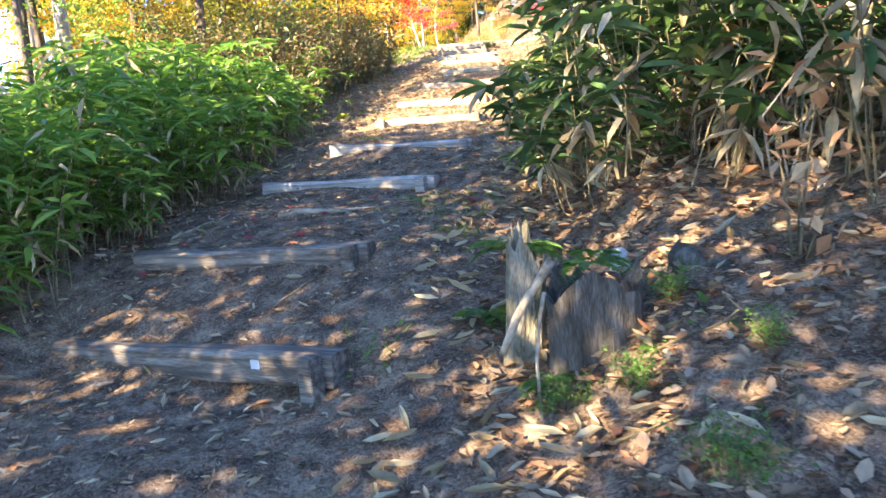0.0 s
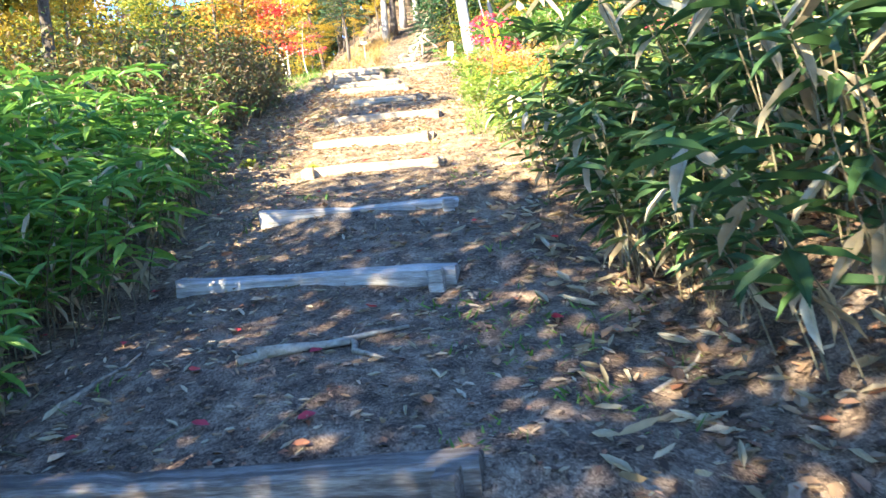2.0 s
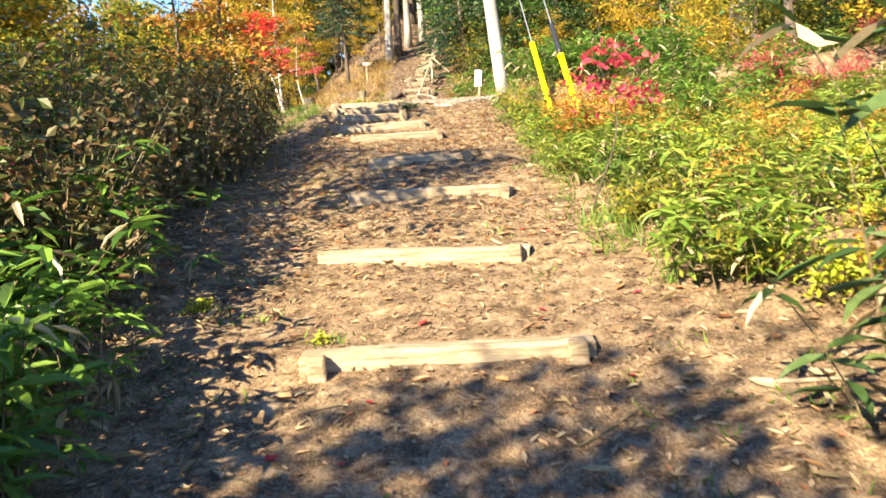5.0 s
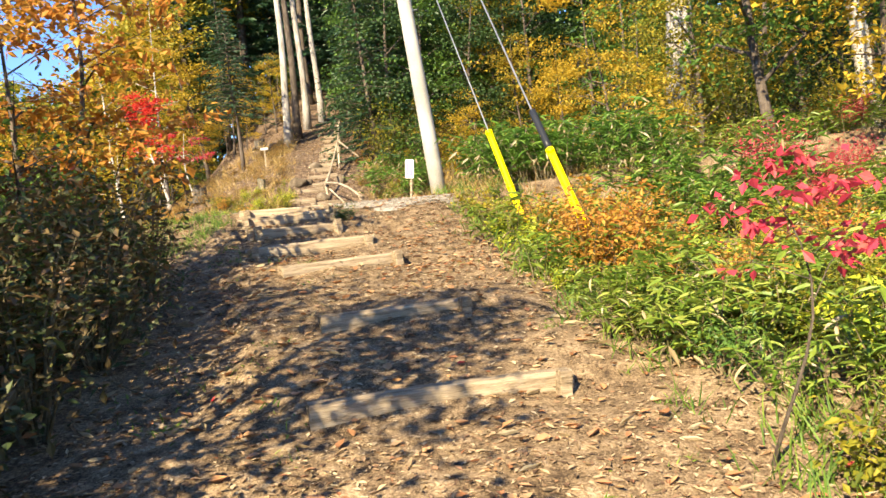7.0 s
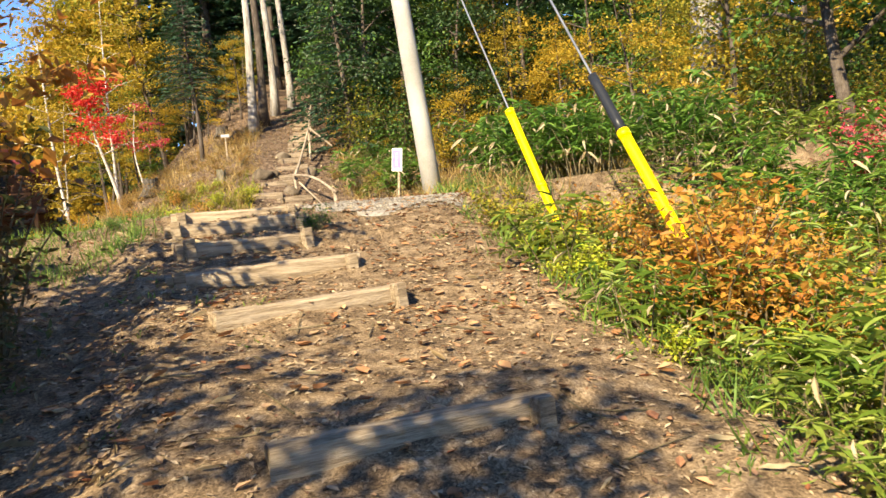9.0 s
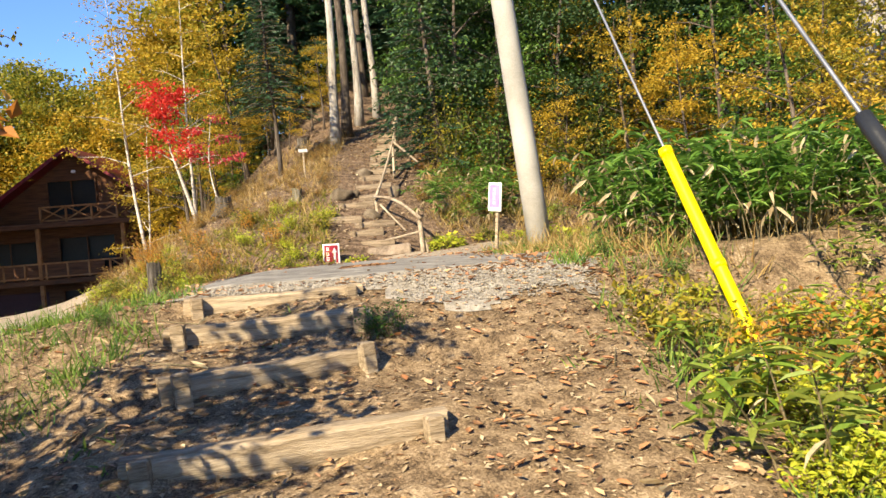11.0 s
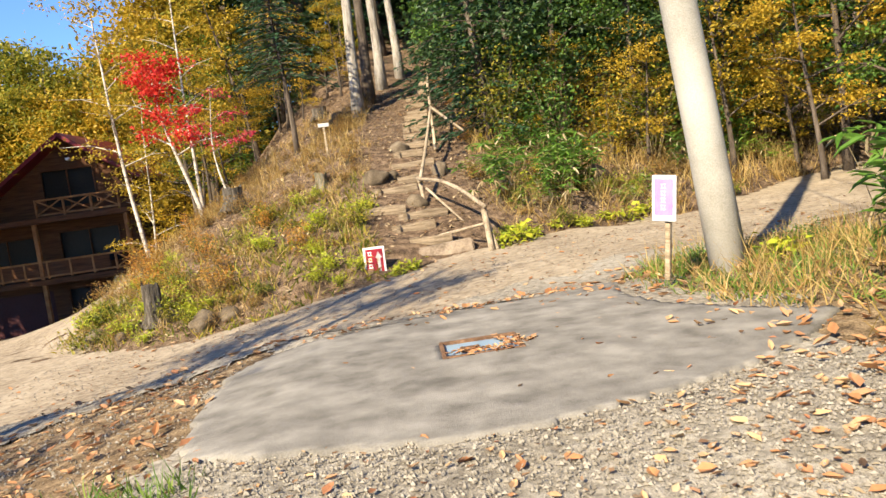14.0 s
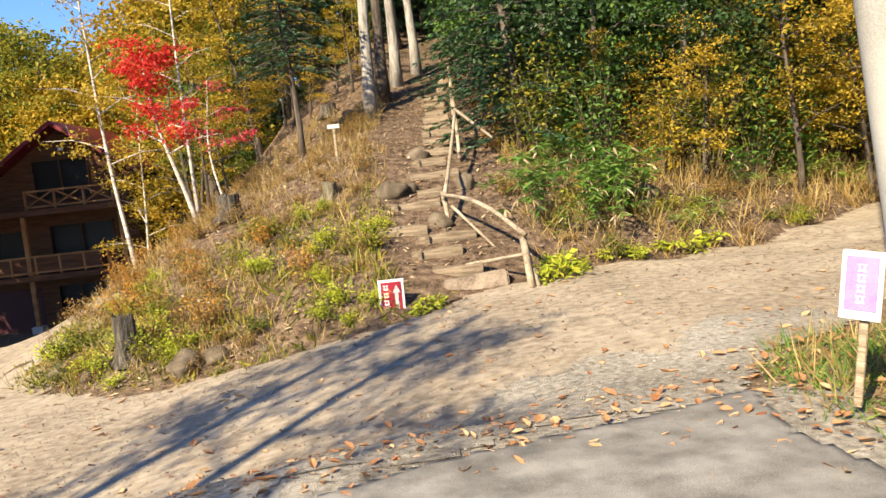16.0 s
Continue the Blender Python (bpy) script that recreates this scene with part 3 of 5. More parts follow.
srng = np.random.RandomState(3)
sg = thing("trail_sign", "white board with maroon panel, white strokes and up arrow", "sign", pose(-.77, 23.15, 2.255, 0, 1, 4))
part("board", bm_mesh("board", bevel_box(.36, .02, .50, .006, 1), WHITE), sg)
part("panel", bm_mesh("panel", bevel_box(.29, .008, .43, .003, 1, (0, -.013, 0)), RED), sg)
text_bars(sg, 1, -.075, .14, .075, .085, -.019, WHITE, srng)
bm = bmesh.new()
av = [bm.verts.new((x, -.02, z)) for x, z in ((.045, -.17), (.095, -.17), (.095, .06), (.13, .06), (.07, .17), (.01, .06), (.045, .06))]
bm.faces.new(av)
part("arrow", bm_mesh("arrow", bmesh.ops.extrude_face_region(bm, geom=bm.faces[:]) and bm, WHITE), sg)
part("post", bm_mesh("post", bevel_box(.05, .05, .62, .006, 1, (.02, .04, -.42)), TIMBER), sg)

sp = thing("notice_sign", "white board with purple panel and pale strokes by the pole", "sign", pose(1.875, 16.3, 3.02, 0, 7, -42))
part("board", bm_mesh("board", bevel_box(.20, .02, .37, .006, 1), WHITE), sp)
part("panel", bm_mesh("panel", bevel_box(.155, .008, .29, .003, 1, (0, -.013, .012)), PURPLE), sp)
text_bars(sp, 1, 0, .10, .045, .045, -.019, painted("pale_lilac_print", (.62, .55, .70), .5), srng)
part("post", bm_mesh("post", bevel_box(.045, .04, .62, .006, 1, (.02, .04, -.36)), TIMBER), sp)

yp = thing("marker_post", "slim post with a small pale plate on the hillside", "sign", pose(-1.75, 28.9, ground_z(-1.75, 28.9)))
part("post", bm_mesh("post", bevel_box(.05, .05, .95, .005, 1, (0, 0, .4)), TIMBER), yp)
part("plate", bm_mesh("plate", bevel_box(.26, .03, .09, .005, 1, (0, -.03, .88)), CONCRETE), yp)

# ---- utility pole and guys ----
PB, PT = Vector((2.50, 16.62, 2.1)), Vector((1.69, 16.7, 12.2))
up_ = thing("utility_pole", "tall pale grey concrete utility pole with guy wires", "utility pole", pose(0, 0, 0))
v, f = tube([PB.lerp(PT, i / 10) for i in range(11)], [.160 - .004 * i for i in range(11)], 24)
part("shaft", mesh_of("shaft", v, f, POLEMAT, True), up_)
for s in (.44, .52, .74):
    c = PB.lerp(PT, s)
    v, f = tube([c, c + (PT - PB).normalized() * .07], [.160 - .04 * s + .008] * 2, 24)
    part("band", mesh_of("band", v, f, STEEL, True), up_, "galvanised steel band")
for k in range(6):
    c = PB.lerp(PT, .20 + .07 * k)
    v, f = tube([c, c + Vector((.22 if k % 2 else -.22, -.05, 0))], [.011, .011], 6)
    if k > 2:
        part("climbing_peg", mesh_of("climbing_peg", v, f, STEEL), up_)


def guy(name, label, ground, attach, s_yellow0, s_yellow1, s_black, r):
    g = thing(name, label, "guy wire")
    G, A = Vector(ground), Vector(attach)
    d = (A - G).normalized()
    def seg(nm, a, b, rad, mat, sides=12):
        n = max(2, int((b - a) / .12))
        v, f = tube([G + d * (a + (b - a) * i / n) for i in range(n + 1)], [rad] * (n + 1), sides)
        part(nm, mesh_of(nm, v, f, mat, True), g)
    seg("cable", -.5, (A - G).length, .011, STEEL, 6)
    seg("guard", s_yellow0, s_yellow1, r, YELLOW)
    seg("guard_cap", s_yellow1 - .03, s_yellow1 + .03, r * 1.12, YELLOW)
    seg("guard_collar", s_yellow0 + .9 * (s_yellow1 - s_yellow0) / 2, s_yellow0 + .9 * (s_yellow1 - s_yellow0) / 2 + .06, r * 1.15, YELLOW)
    if s_black:
        seg("sleeve", s_yellow1 + .02, s_black, r * .9, BLACK)


guy("guy_wire", "steel guy wire with a yellow guard rising from the grass", (2.85, 11.3, 1.6), PB.lerp(PT, .74), -.1, 1.86, 0, .05)
guy("guy_wire", "steel guy wire with yellow guard and black sleeve", (2.81, 8.57, 1.4), PB.lerp(PT, .99), -.3, 1.43, 2.08, .046)


def fallen_branch(a, b_, r, seed):
    rng = np.random.RandomState(seed)
    (xa_, ya_), (xb_, yb_) = a, b_
    pts = [(xa_ + (xb_ - xa_) * u + rng.normal(0, .015), ya_ + (yb_ - ya_) * u + rng.normal(0, .015)) for u in (0, .25, .5, .75, 1)]
    v, f = tube([(x, y, ground_z(x, y) + r * .7) for x, y in pts], [r, r * .95, r * .8, r * .6, r * .4], 7, .15, rng)
    tagged(new("fallen_branch", mesh_of("fallen_branch", v, f, RAILWOOD, True)), "pale dry broken branch lying on the path", "branch", "broken branches on the path")


for k, (a, b_, r) in enumerate((((.55, -2.80), (1.30, -2.35), .022), ((.98, -2.50), (1.18, -2.92), .018), ((.62, -2.72), (1.0, -2.60), .03), ((-.25, -2.95), (.0, -2.5), .012), ((2.25, -3.3), (2.6, -2.9), .012), ((2.1, 1.3), (2.5, 1.1), .012))):
    fallen_branch(a, b_, r, 500 + k)

# ---- lid in the asphalt ----
lid = thing("drain_lid", "blue-grey steel lid sunk in the asphalt, half filled with leaves", "manhole", pose(LID[0], LID[2], 2.312))
RUST = surface("rusty_frame", [(.05, .03, .02), (.13, .07, .04), (.22, .13, .08)], 9.0, .85, .6, 60)
part("plate", bm_mesh("plate", bevel_box(.48, .44, .02, .004, 1, (.26, .24, -.012)), BLUEMETAL), lid)
for sx, sy, cx, cy in ((.52, .03, .26, .465), (.52, .03, .26, .015), (.03, .42, .015, .24), (.03, .42, .505, .24)):
    part("frame", bm_mesh("frame", bevel_box(sx, sy, .05, .005, 1, (cx, cy, -.005)), RUST), lid, "rusty steel frame")
for k in range(3):
    part("rib", bm_mesh("rib", bevel_box(.13, .014, .012, .003, 1, (.19, .17 + .055 * k, .004)), RUST), lid)
for k in range(2):
    part("rib", bm_mesh("rib", bevel_box(.014, .13, .012, .003, 1, (.14 + .10 * k, .225, .006)), RUST), lid)


# ---- cabin ----
def cabin():
    c = thing("cabin", "brown board cabin with dark red roof, balcony and cross-braced rails", "house", pose(0, 50, 0))
    zb, xl, xr, xa, za, el, er = -1.6, -22.0, -13.2, -16.25, 8.4, 4.55, 6.3
    def boards(name, x0, x1, z0, ztop, y0, th, holes=()):
        # upright outline wall as one prism, holes cut by strips
        bm = bmesh.new()
        xs_ = sorted({x0, x1, *[h[0] for h in holes], *[h[1] for h in holes], *([xa] if x0 < xa < x1 else [])})
        for a, b in zip(xs_, xs_[1:]):
            cuts = sorted([(h[2], h[3]) for h in holes if h[0] <= a and h[1] >= b])
            lo = z0
            for (q0, q1) in cuts + [(None, None)]:
                top = (ztop(a), ztop(b)) if q0 is None else (q0, q0)
                vs = [bm.verts.new((x, y, z)) for y in (y0, y0 + th) for x, z in ((a, lo), (b, lo), (b, top[1]), (a, top[0]))]
                for q in ((0, 1, 2, 3), (7, 6, 5, 4), (0, 4, 5, 1), (1, 5, 6, 2), (2, 6, 7, 3), (3, 7, 4, 0)):
                    bm.faces.new([vs[k] for k in q])
                lo = q1
        return part(name, bm_mesh(name, bm, CABIN_WOOD), c)
    def rooftop(x):
        return za - .1 - (xa - x) * (za - el) / (xa - xl) if x < xa else za - .1 - (x - xa) * (za - er) / (xr - xa)
    wins = [(-17.8, -15.2, 4.9, 6.8), (-21.4, -18.6, 1.9, 3.6), (-17.4, -14.4, 1.9, 3.7), (-21.6, -18.2, -1.5, .8), (-17.4, -15.2, -1.5, .8)]
    boards("front_wall", xl, xr, zb, rooftop, 0, .2, wins)
    for x0, x1 in ((xl, xl + .2), (xr - .2, xr)):
        part("side_wall", bm_mesh("side_wall", bevel_box(.2, 8, (rooftop(x0 + .1) - zb), .01, 1, (x0 + .1, 4.2, (zb + rooftop(x0 + .1)) / 2)), CABIN_WOOD), c)
    part("back_wall", bm_mesh("back_wall", bevel_box(xr - xl, .2, 6, .01, 1, ((xl + xr) / 2, 8.3, 1.4)), CABIN_WOOD), c)
    for i, h in enumerate(wins):
        if i == 3:
            part("garage_door", bm_mesh("garage_door", bevel_box(h[1] - h[0], .06, h[3] - h[2], .01, 1, ((h[0] + h[1]) / 2, .12, (h[2] + h[3]) / 2)), painted("dark_red_door", (.06, .018, .02), .5)), c)
            continue
        w = part("window", bm_mesh("window", bevel_box(h[1] - h[0], .03, h[3] - h[2], .005, 1, ((h[0] + h[1]) / 2, .14, (h[2] + h[3]) / 2)), GLASSDARK), c, "dark window")
        for fx, fz, sx, sz in (((h[0] + h[1]) / 2, h[2], h[1] - h[0] + .1, .09), ((h[0] + h[1]) / 2, h[3], h[1] - h[0] + .1, .09), (h[0], (h[2] + h[3]) / 2, .09, h[3] - h[2]), (h[1], (h[2] + h[3]) / 2, .09, h[3] - h[2]),
                               ((h[0] + h[1]) / 2, (h[2] + h[3]) / 2, .06, h[3] - h[2])):
            part("frame", bm_mesh("frame", bevel_box(sx, .08, sz, .008, 1, (fx, -.035, fz)), CABIN_WOOD), w)
    # roof planes
    for (x0, z0, x1, z1) in ((xl - .7, el - .45, xa, za + .1), (xr + .6, er - .35, xa, za + .1)):
        bm = bmesh.new()
        vs = [bm.verts.new(p) for p in ((x0, -1.1, z0), (x1, -1.1, z1), (x1, 9, z1), (x0, 9, z0), (x0, -1.1, z0 - .22), (x1, -1.1, z1 - .22), (x1, 9, z1 - .22), (x0, 9, z0 - .22))]
        for q in ((0, 1, 2, 3), (7, 6, 5, 4), (0, 4, 5, 1), (1, 5, 6, 2), (2, 6, 7, 3), (3, 7, 4, 0)):
            bm.faces.new([vs[k] for k in q])
        part("roof", bm_mesh("roof", bm, ROOF_RED), c, "dark red metal roof slope")
    # decks and rails
    for z, x0, x1 in ((4.35, xl - .2, xr + .4), (1.35, xl, xr + .1)):
        part("deck", bm_mesh("deck", bevel_box(x1 - x0, 1.5, .28, .02, 1, ((x0 + x1) / 2, -.77, z)), CABIN_WOOD), c)
    for z, x0, x1, y in ((4.5, -17.9, -13.9, -.9), (1.5, -22, -13.2, -1.45)):
        for zz in (.12, .85):
            part("rail", bm_mesh("rail", bevel_box(x1 - x0, .09, .09, .01, 1, ((x0 + x1) / 2, y, z + zz)), CABIN_LIGHT), c)
        if z < 2:
            part("rail_panel", bm_mesh("rail_panel", bevel_box(x1 - x0 - 1.4, .05, .72, .008, 1, ((x0 + x1) / 2 - .7, y, z + .48)), CABIN_WOOD), c)
        n = int((x1 - x0) / 1.0)
        for k in range(n + 1):
            x = x0 + (x1 - x0) * k / n
            part("rail_post", bm_mesh("rail_post", bevel_box(.1, .1, .9, .01, 1, (x, y, z + .45)), CABIN_LIGHT), c)
            if k < n and (z > 2 or k == n - 1):
                for s in (-1, 1):
                    part("cross_brace", bm_mesh("cross_brace", bevel_box(math.hypot((x1 - x0) / n, .73), .05, .07, .006, 1), CABIN_LIGHT), c, "", pose(x + (x1 - x0) / n / 2, y + .005 * s, z + .49, 0, s * math.degrees(math.atan2(.73, (x1 - x0) / n)), 0))
    for x, z0, z1 in ((-17.9, -1.6, 4.2), (-21.9, -1.6, 4.2), (-13.5, -1.6, 4.2)):
        part("post", bm_mesh("post", bevel_box(.2, .2, z1 - z0, .015, 1, (x, -1.4, (z0 + z1) / 2)), CABIN_LIGHT), c)
        part("footing", bm_mesh("footing", bevel_box(.5, .5, .35, .02, 1, (x, -1.4, -1.05)), CONCRETE), c)
    part("foundation", bm_mesh("foundation", bevel_box(1.2, .5, 1.9, .02, 1, (-14.3, -.3, .2)), CONCRETE), c, "pale concrete foundation block")
    part("wall_lamp", bm_mesh("wall_lamp", bevel_box(.22, .15, .16, .03, 2, (-16.3, -.1, 7.25)), WHITE), c)


cabin()


# ---- rocks and stumps ----
def rock(name, label, x, y, sx, sy, sz, seed, mat=ROCK, sink=.3, z=None):
    sink += .12
    rng = np.random.RandomState(seed)
    bm = bmesh.new()
    bmesh.ops.create_icosphere(bm, subdivisions=3, radius=1)
    for v_ in bm.verts:
        n_ = noise.noise(v_.co * 1.3 + Vector((seed, 0, 0))) * .35 + noise.noise(v_.co * 3.1 + Vector((0, seed, 0))) * .12
        v_.co *= 1 + n_
        v_.co = Vector((v_.co.x * sx, v_.co.y * sy, v_.co.z * sz))
    ob = new(name, bm_mesh(name, bm, mat, True))
    ob.matrix_basis = pose(x, y, (ground_z(x, y) if z is None else z) + sz * (1 - 2 * sink), 0, 0, rng.uniform(0, 360))
    return tagged(ob, label, "rock")


for k, (x, y, a_, b_, c_, what) in enumerate(((3.9, 26.2, .42, .34, .34, "rounded grey boulder half buried in the bank"), (2.33, 25.1, .15, .13, .15, "small orange-brown stone in the bank"), (-.66, 26.8, .36, .28, .26, "pale brown boulder beside the hill stair"),
                                          (-.06, 28.7, .27, .24, .22, "dark boulder beside the hill stair"), (.76, 27.2, .24, .22, .26, "dark boulder beneath the handrail"), (.12, 25.6, .26, .2, .2, "dark boulder between the log steps"),
                                          (.42, 28.95, .2, .18, .16, "pale stone between the log steps"), (-.3, 27.0, .18, .16, .15, "pale stone between the log steps"), (-1.62, 34.0, .42, .32, .26, "mossy grey boulder near the tall trunks"))):
    rock("boulder", what, x, y, a_ * .85, b_ * .85, c_ * .85, 1 + k, sink=.33)
for k, (x, y, s) in enumerate(((-5.9, 24.25, .22), (-5.2, 23.5, .16), (-3.7, 23.05, .30), (-3.26, 23.1, .2), (-4.3, 23.5, .2), (-2.6, 23.0, .1), (2.2, 24.1, .12))):
    rock("stone", "pale stone at the foot of the mound", x, y, s, s * .8, s * .7, 20 + k, sink=.3)


def stump(label, x, y, r, h, seed, mat=STUMP, z=None, lean=(0, 0)):
    rng = np.random.RandomState(seed)
    t = thing("tree_stump", label, "stump", pose(x, y, (ground_z(x, y) if z is None else z) - .05, lean[0], lean[1], 0))
    V, F, sides, rings = [], [], 40, 12
    ph = rng.uniform(0, 6, 4)
    groove = np.interp(np.arange(sides), np.arange(0, sides + 4, 4), np.append(rng.uniform(-.10, .08, sides // 4), 0)) + rng.normal(0, .035, sides)
    jag = np.interp(np.arange(sides), np.arange(0, sides + 5, 5), np.append(rng.uniform(-.16, .12, sides // 5), 0)) + rng.normal(0, .03, sides)
    for i in range(rings + 1):
        u = i / rings
        rad = r * (1.35 - .42 * min(1, u * 2.2) ** .7)
        for k in range(sides):
            w = 2 * math.pi * k / sides
            q = rad * (1 + .10 * math.sin(3 * w + ph[0]) + groove[k] * (.6 + .4 * math.sin(5 * u + k)) + rng.normal(0, .012))
            V.append((q * math.cos(w), q * math.sin(w), u * h * (1 + jag[k] * u * u)))
    for i in range(rings):
        for k in range(sides):
            F.append((i * sides + k, i * sides + (k + 1) % sides, (i + 1) * sides + (k + 1) % sides, (i + 1) * sides + k))
    top = len(V)
    for k in range(sides):
        x_, y_, z_ = V[rings * sides + k]
        V.append((x_ * .72, y_ * .72, z_ - h * .10 - .03 * rng.rand()))
    V.append((0, 0, h * .72))
    for k in range(sides):
        F.append((rings * sides + k, rings * sides + (k + 1) % sides, top + (k + 1) % sides, top + k))
        F.append((top + k, top + (k + 1) % sides, top + sides))
    part("bark", mesh_of("bark", V, F, mat), t)
    for k in range(5):
        a = rng.uniform(0, 6.28)
        v, f = tube([(r * .7 * math.cos(a), r * .7 * math.sin(a), .12), (r * 1.2 * math.cos(a), r * 1.2 * math.sin(a), .06), (r * 1.7 * math.cos(a), r * 1.7 * math.sin(a), -.05)], [.06, .045, .02], 6)
        part("root", mesh_of("root", v, f, mat, True), t)


GREYSTUMP = surface("grey_rotten_wood", [(.022, .018, .013), (.075, .062, .048), (.18, .155, .13)], 6.0, .9, .9, 50, (4, 4, .6))
stump("old rotten grey stump beside the path, mossy at its foot", 2.86, -5.28, .185, .62, 1, GREYSTUMP, -1.14)
stump("slim mossy snag of a broken trunk by the stump", 2.56, -5.05, .085, .66, 2, STUMP, -1.08, (3, 4))
stump("grey split stump on the mound", -4.04, 28.5, .24, .55, 3, GREYSTUMP)
stump("small dark stump on the mound", -1.85, 27.4, .14, .35, 4)
stump("grey stump near the foot of the mound", -4.63, 23.5, .16, .75, 5, GREYSTUMP)
stump("pale stump high on the hill", -2.38, 35.9, .25, .4, 6, GREYSTUMP)


# ---- plants ----
def unit(rng, n):
    d = rng.normal(0, 1, (n, 3))
    return d / np.linalg.norm(d, axis=1, keepdims=True)


def sasa_clump(name, label, seed, stems=9, spread=.42, h=(.7, 1.25), whorl=7, leaf_mat=SASA, ll=(.16, .27), dry=.06, group="bamboo grass clumps"):
    """Bamboo grass: thin stems with fans of long drooping leaves."""
    rng = np.random.RandomState(seed)
    t = thing(name, label, "bamboo grass", None, group)
    st, P, D, PD, DD = [], [], [], [], []
    for s in range(stems):
        a, q = rng.uniform(0, 6.28), spread * math.sqrt(rng.rand())
        b = Vector((q * math.cos(a), q * math.sin(a), -.05))
        hh = rng.uniform(*h)
        lean = Vector((b.x * .7 + rng.normal(0, .12), b.y * .7 + rng.normal(0, .12), hh))
        pts = [b + Vector((lean.x * u ** 1.6, lean.y * u ** 1.6, lean.z * u)) for u in (0, .35, .7, 1)]
        st.append(tube(pts, [.006, .005, .004, .002], 4, cap=False))
        for lv in (1.0, .82, .62, .42):
            if lv < .9 and rng.rand() < .25:
                continue
            c = pts[0] + Vector((lean.x * lv ** 1.6, lean.y * lv ** 1.6, lean.z * lv))
            n = whorl if lv > .9 else whorl - 2
            a0 = rng.uniform(0, 6.28)
            for k in range(n):
                w = a0 + 6.28 * k / n + rng.normal(0, .3)
                d = (math.cos(w), math.sin(w), rng.uniform(-.35, .55))
                if rng.rand() < (dry if lv > .6 else dry * 5):
                    PD.append(c)
                    DD.append((d[0], d[1], d[2] - .8))
                else:
                    P.append(c + Vector((0, 0, rng.uniform(-.06, .03))))
                    D.append(d)
    v, f = join_vf(st)
    part("stalk", mesh_of("stalk", v, f, STEM), t)
    L = rng.uniform(*ll, len(P))
    v, f = leaves(P, D, L, L * rng.uniform(.19, .27, len(P)), rng, LEAF_FINE, .25)
    part("foliage", mesh_of("foliage", v, f, leaf_mat), t)
    if PD:
        L = rng.uniform(*ll, len(PD))
        v, f = leaves(PD, DD, L, L * .2, rng, LEAF_FINE, .4)
        part("withered_foliage", mesh_of("withered_foliage", v, f, SASA_DRY), t, "withered straw-coloured leaves")
    return t


def bush(name, label, seed, mat, r=.5, h=.9, n=700, ll=(.04, .08), group="", cat="shrub", flat=.5, twigs=12):
    rng = np.random.RandomState(seed)
    t = thing(name, label, cat, None, group)
    tips, st = [], []
    for k in range(twigs):
        a, q = rng.uniform(0, 6.28), r * math.sqrt(rng.rand())
        e = Vector((q * math.cos(a), q * math.sin(a), h * rng.uniform(.35, 1)))
        st.append(tube([(e.x * .1, e.y * .1, -.05), (e.x * .5, e.y * .5, e.z * .6), e], [.010, .007, .002], 4, cap=False))
        tips.append(e)
    v, f = join_vf(st)
    part("stalk", mesh_of("stalk", v, f, STEM), t)
    idx = rng.randint(0, len(tips), n)
    T = np.array([list(p) for p in tips])[idx]
    u = rng.uniform(.45, 1.1, (n, 1))
    P = T * u + rng.normal(0, 1, (n, 3)) * np.array([r * .2, r * .2, h * .12])
    P[:, 2] = np.maximum(P[:, 2], .02)
    D = unit(rng, n) * np.array([1, 1, flat]) + np.array([0, 0, -.1])
    L = rng.uniform(*ll, n)
    v, f = leaves(P, D, L, L * rng.uniform(.45, .65, n), rng)
    part("foliage", mesh_of("foliage", v, f, mat), t)
    return t


def place(proto_list, spots, rng, s=(.85, 1.2), tilt=5):
    """Puts copies of the prototypes at the spots; the prototypes take the first ones."""
    used = set()
    for k, (x, y) in enumerate(spots):
        p = proto_list[k % len(proto_list)]
        q = rng.uniform(*s)
        m = pose(x, y, ground_z(x, y), rng.normal(0, tilt), rng.normal(0, tilt), rng.uniform(0, 360)) @ Matrix.Diagonal((q, q, q, 1))
        if id(p) in used:
            copy_thing(p, m)
        else:
            used.add(id(p))
            p.matrix_basis = m


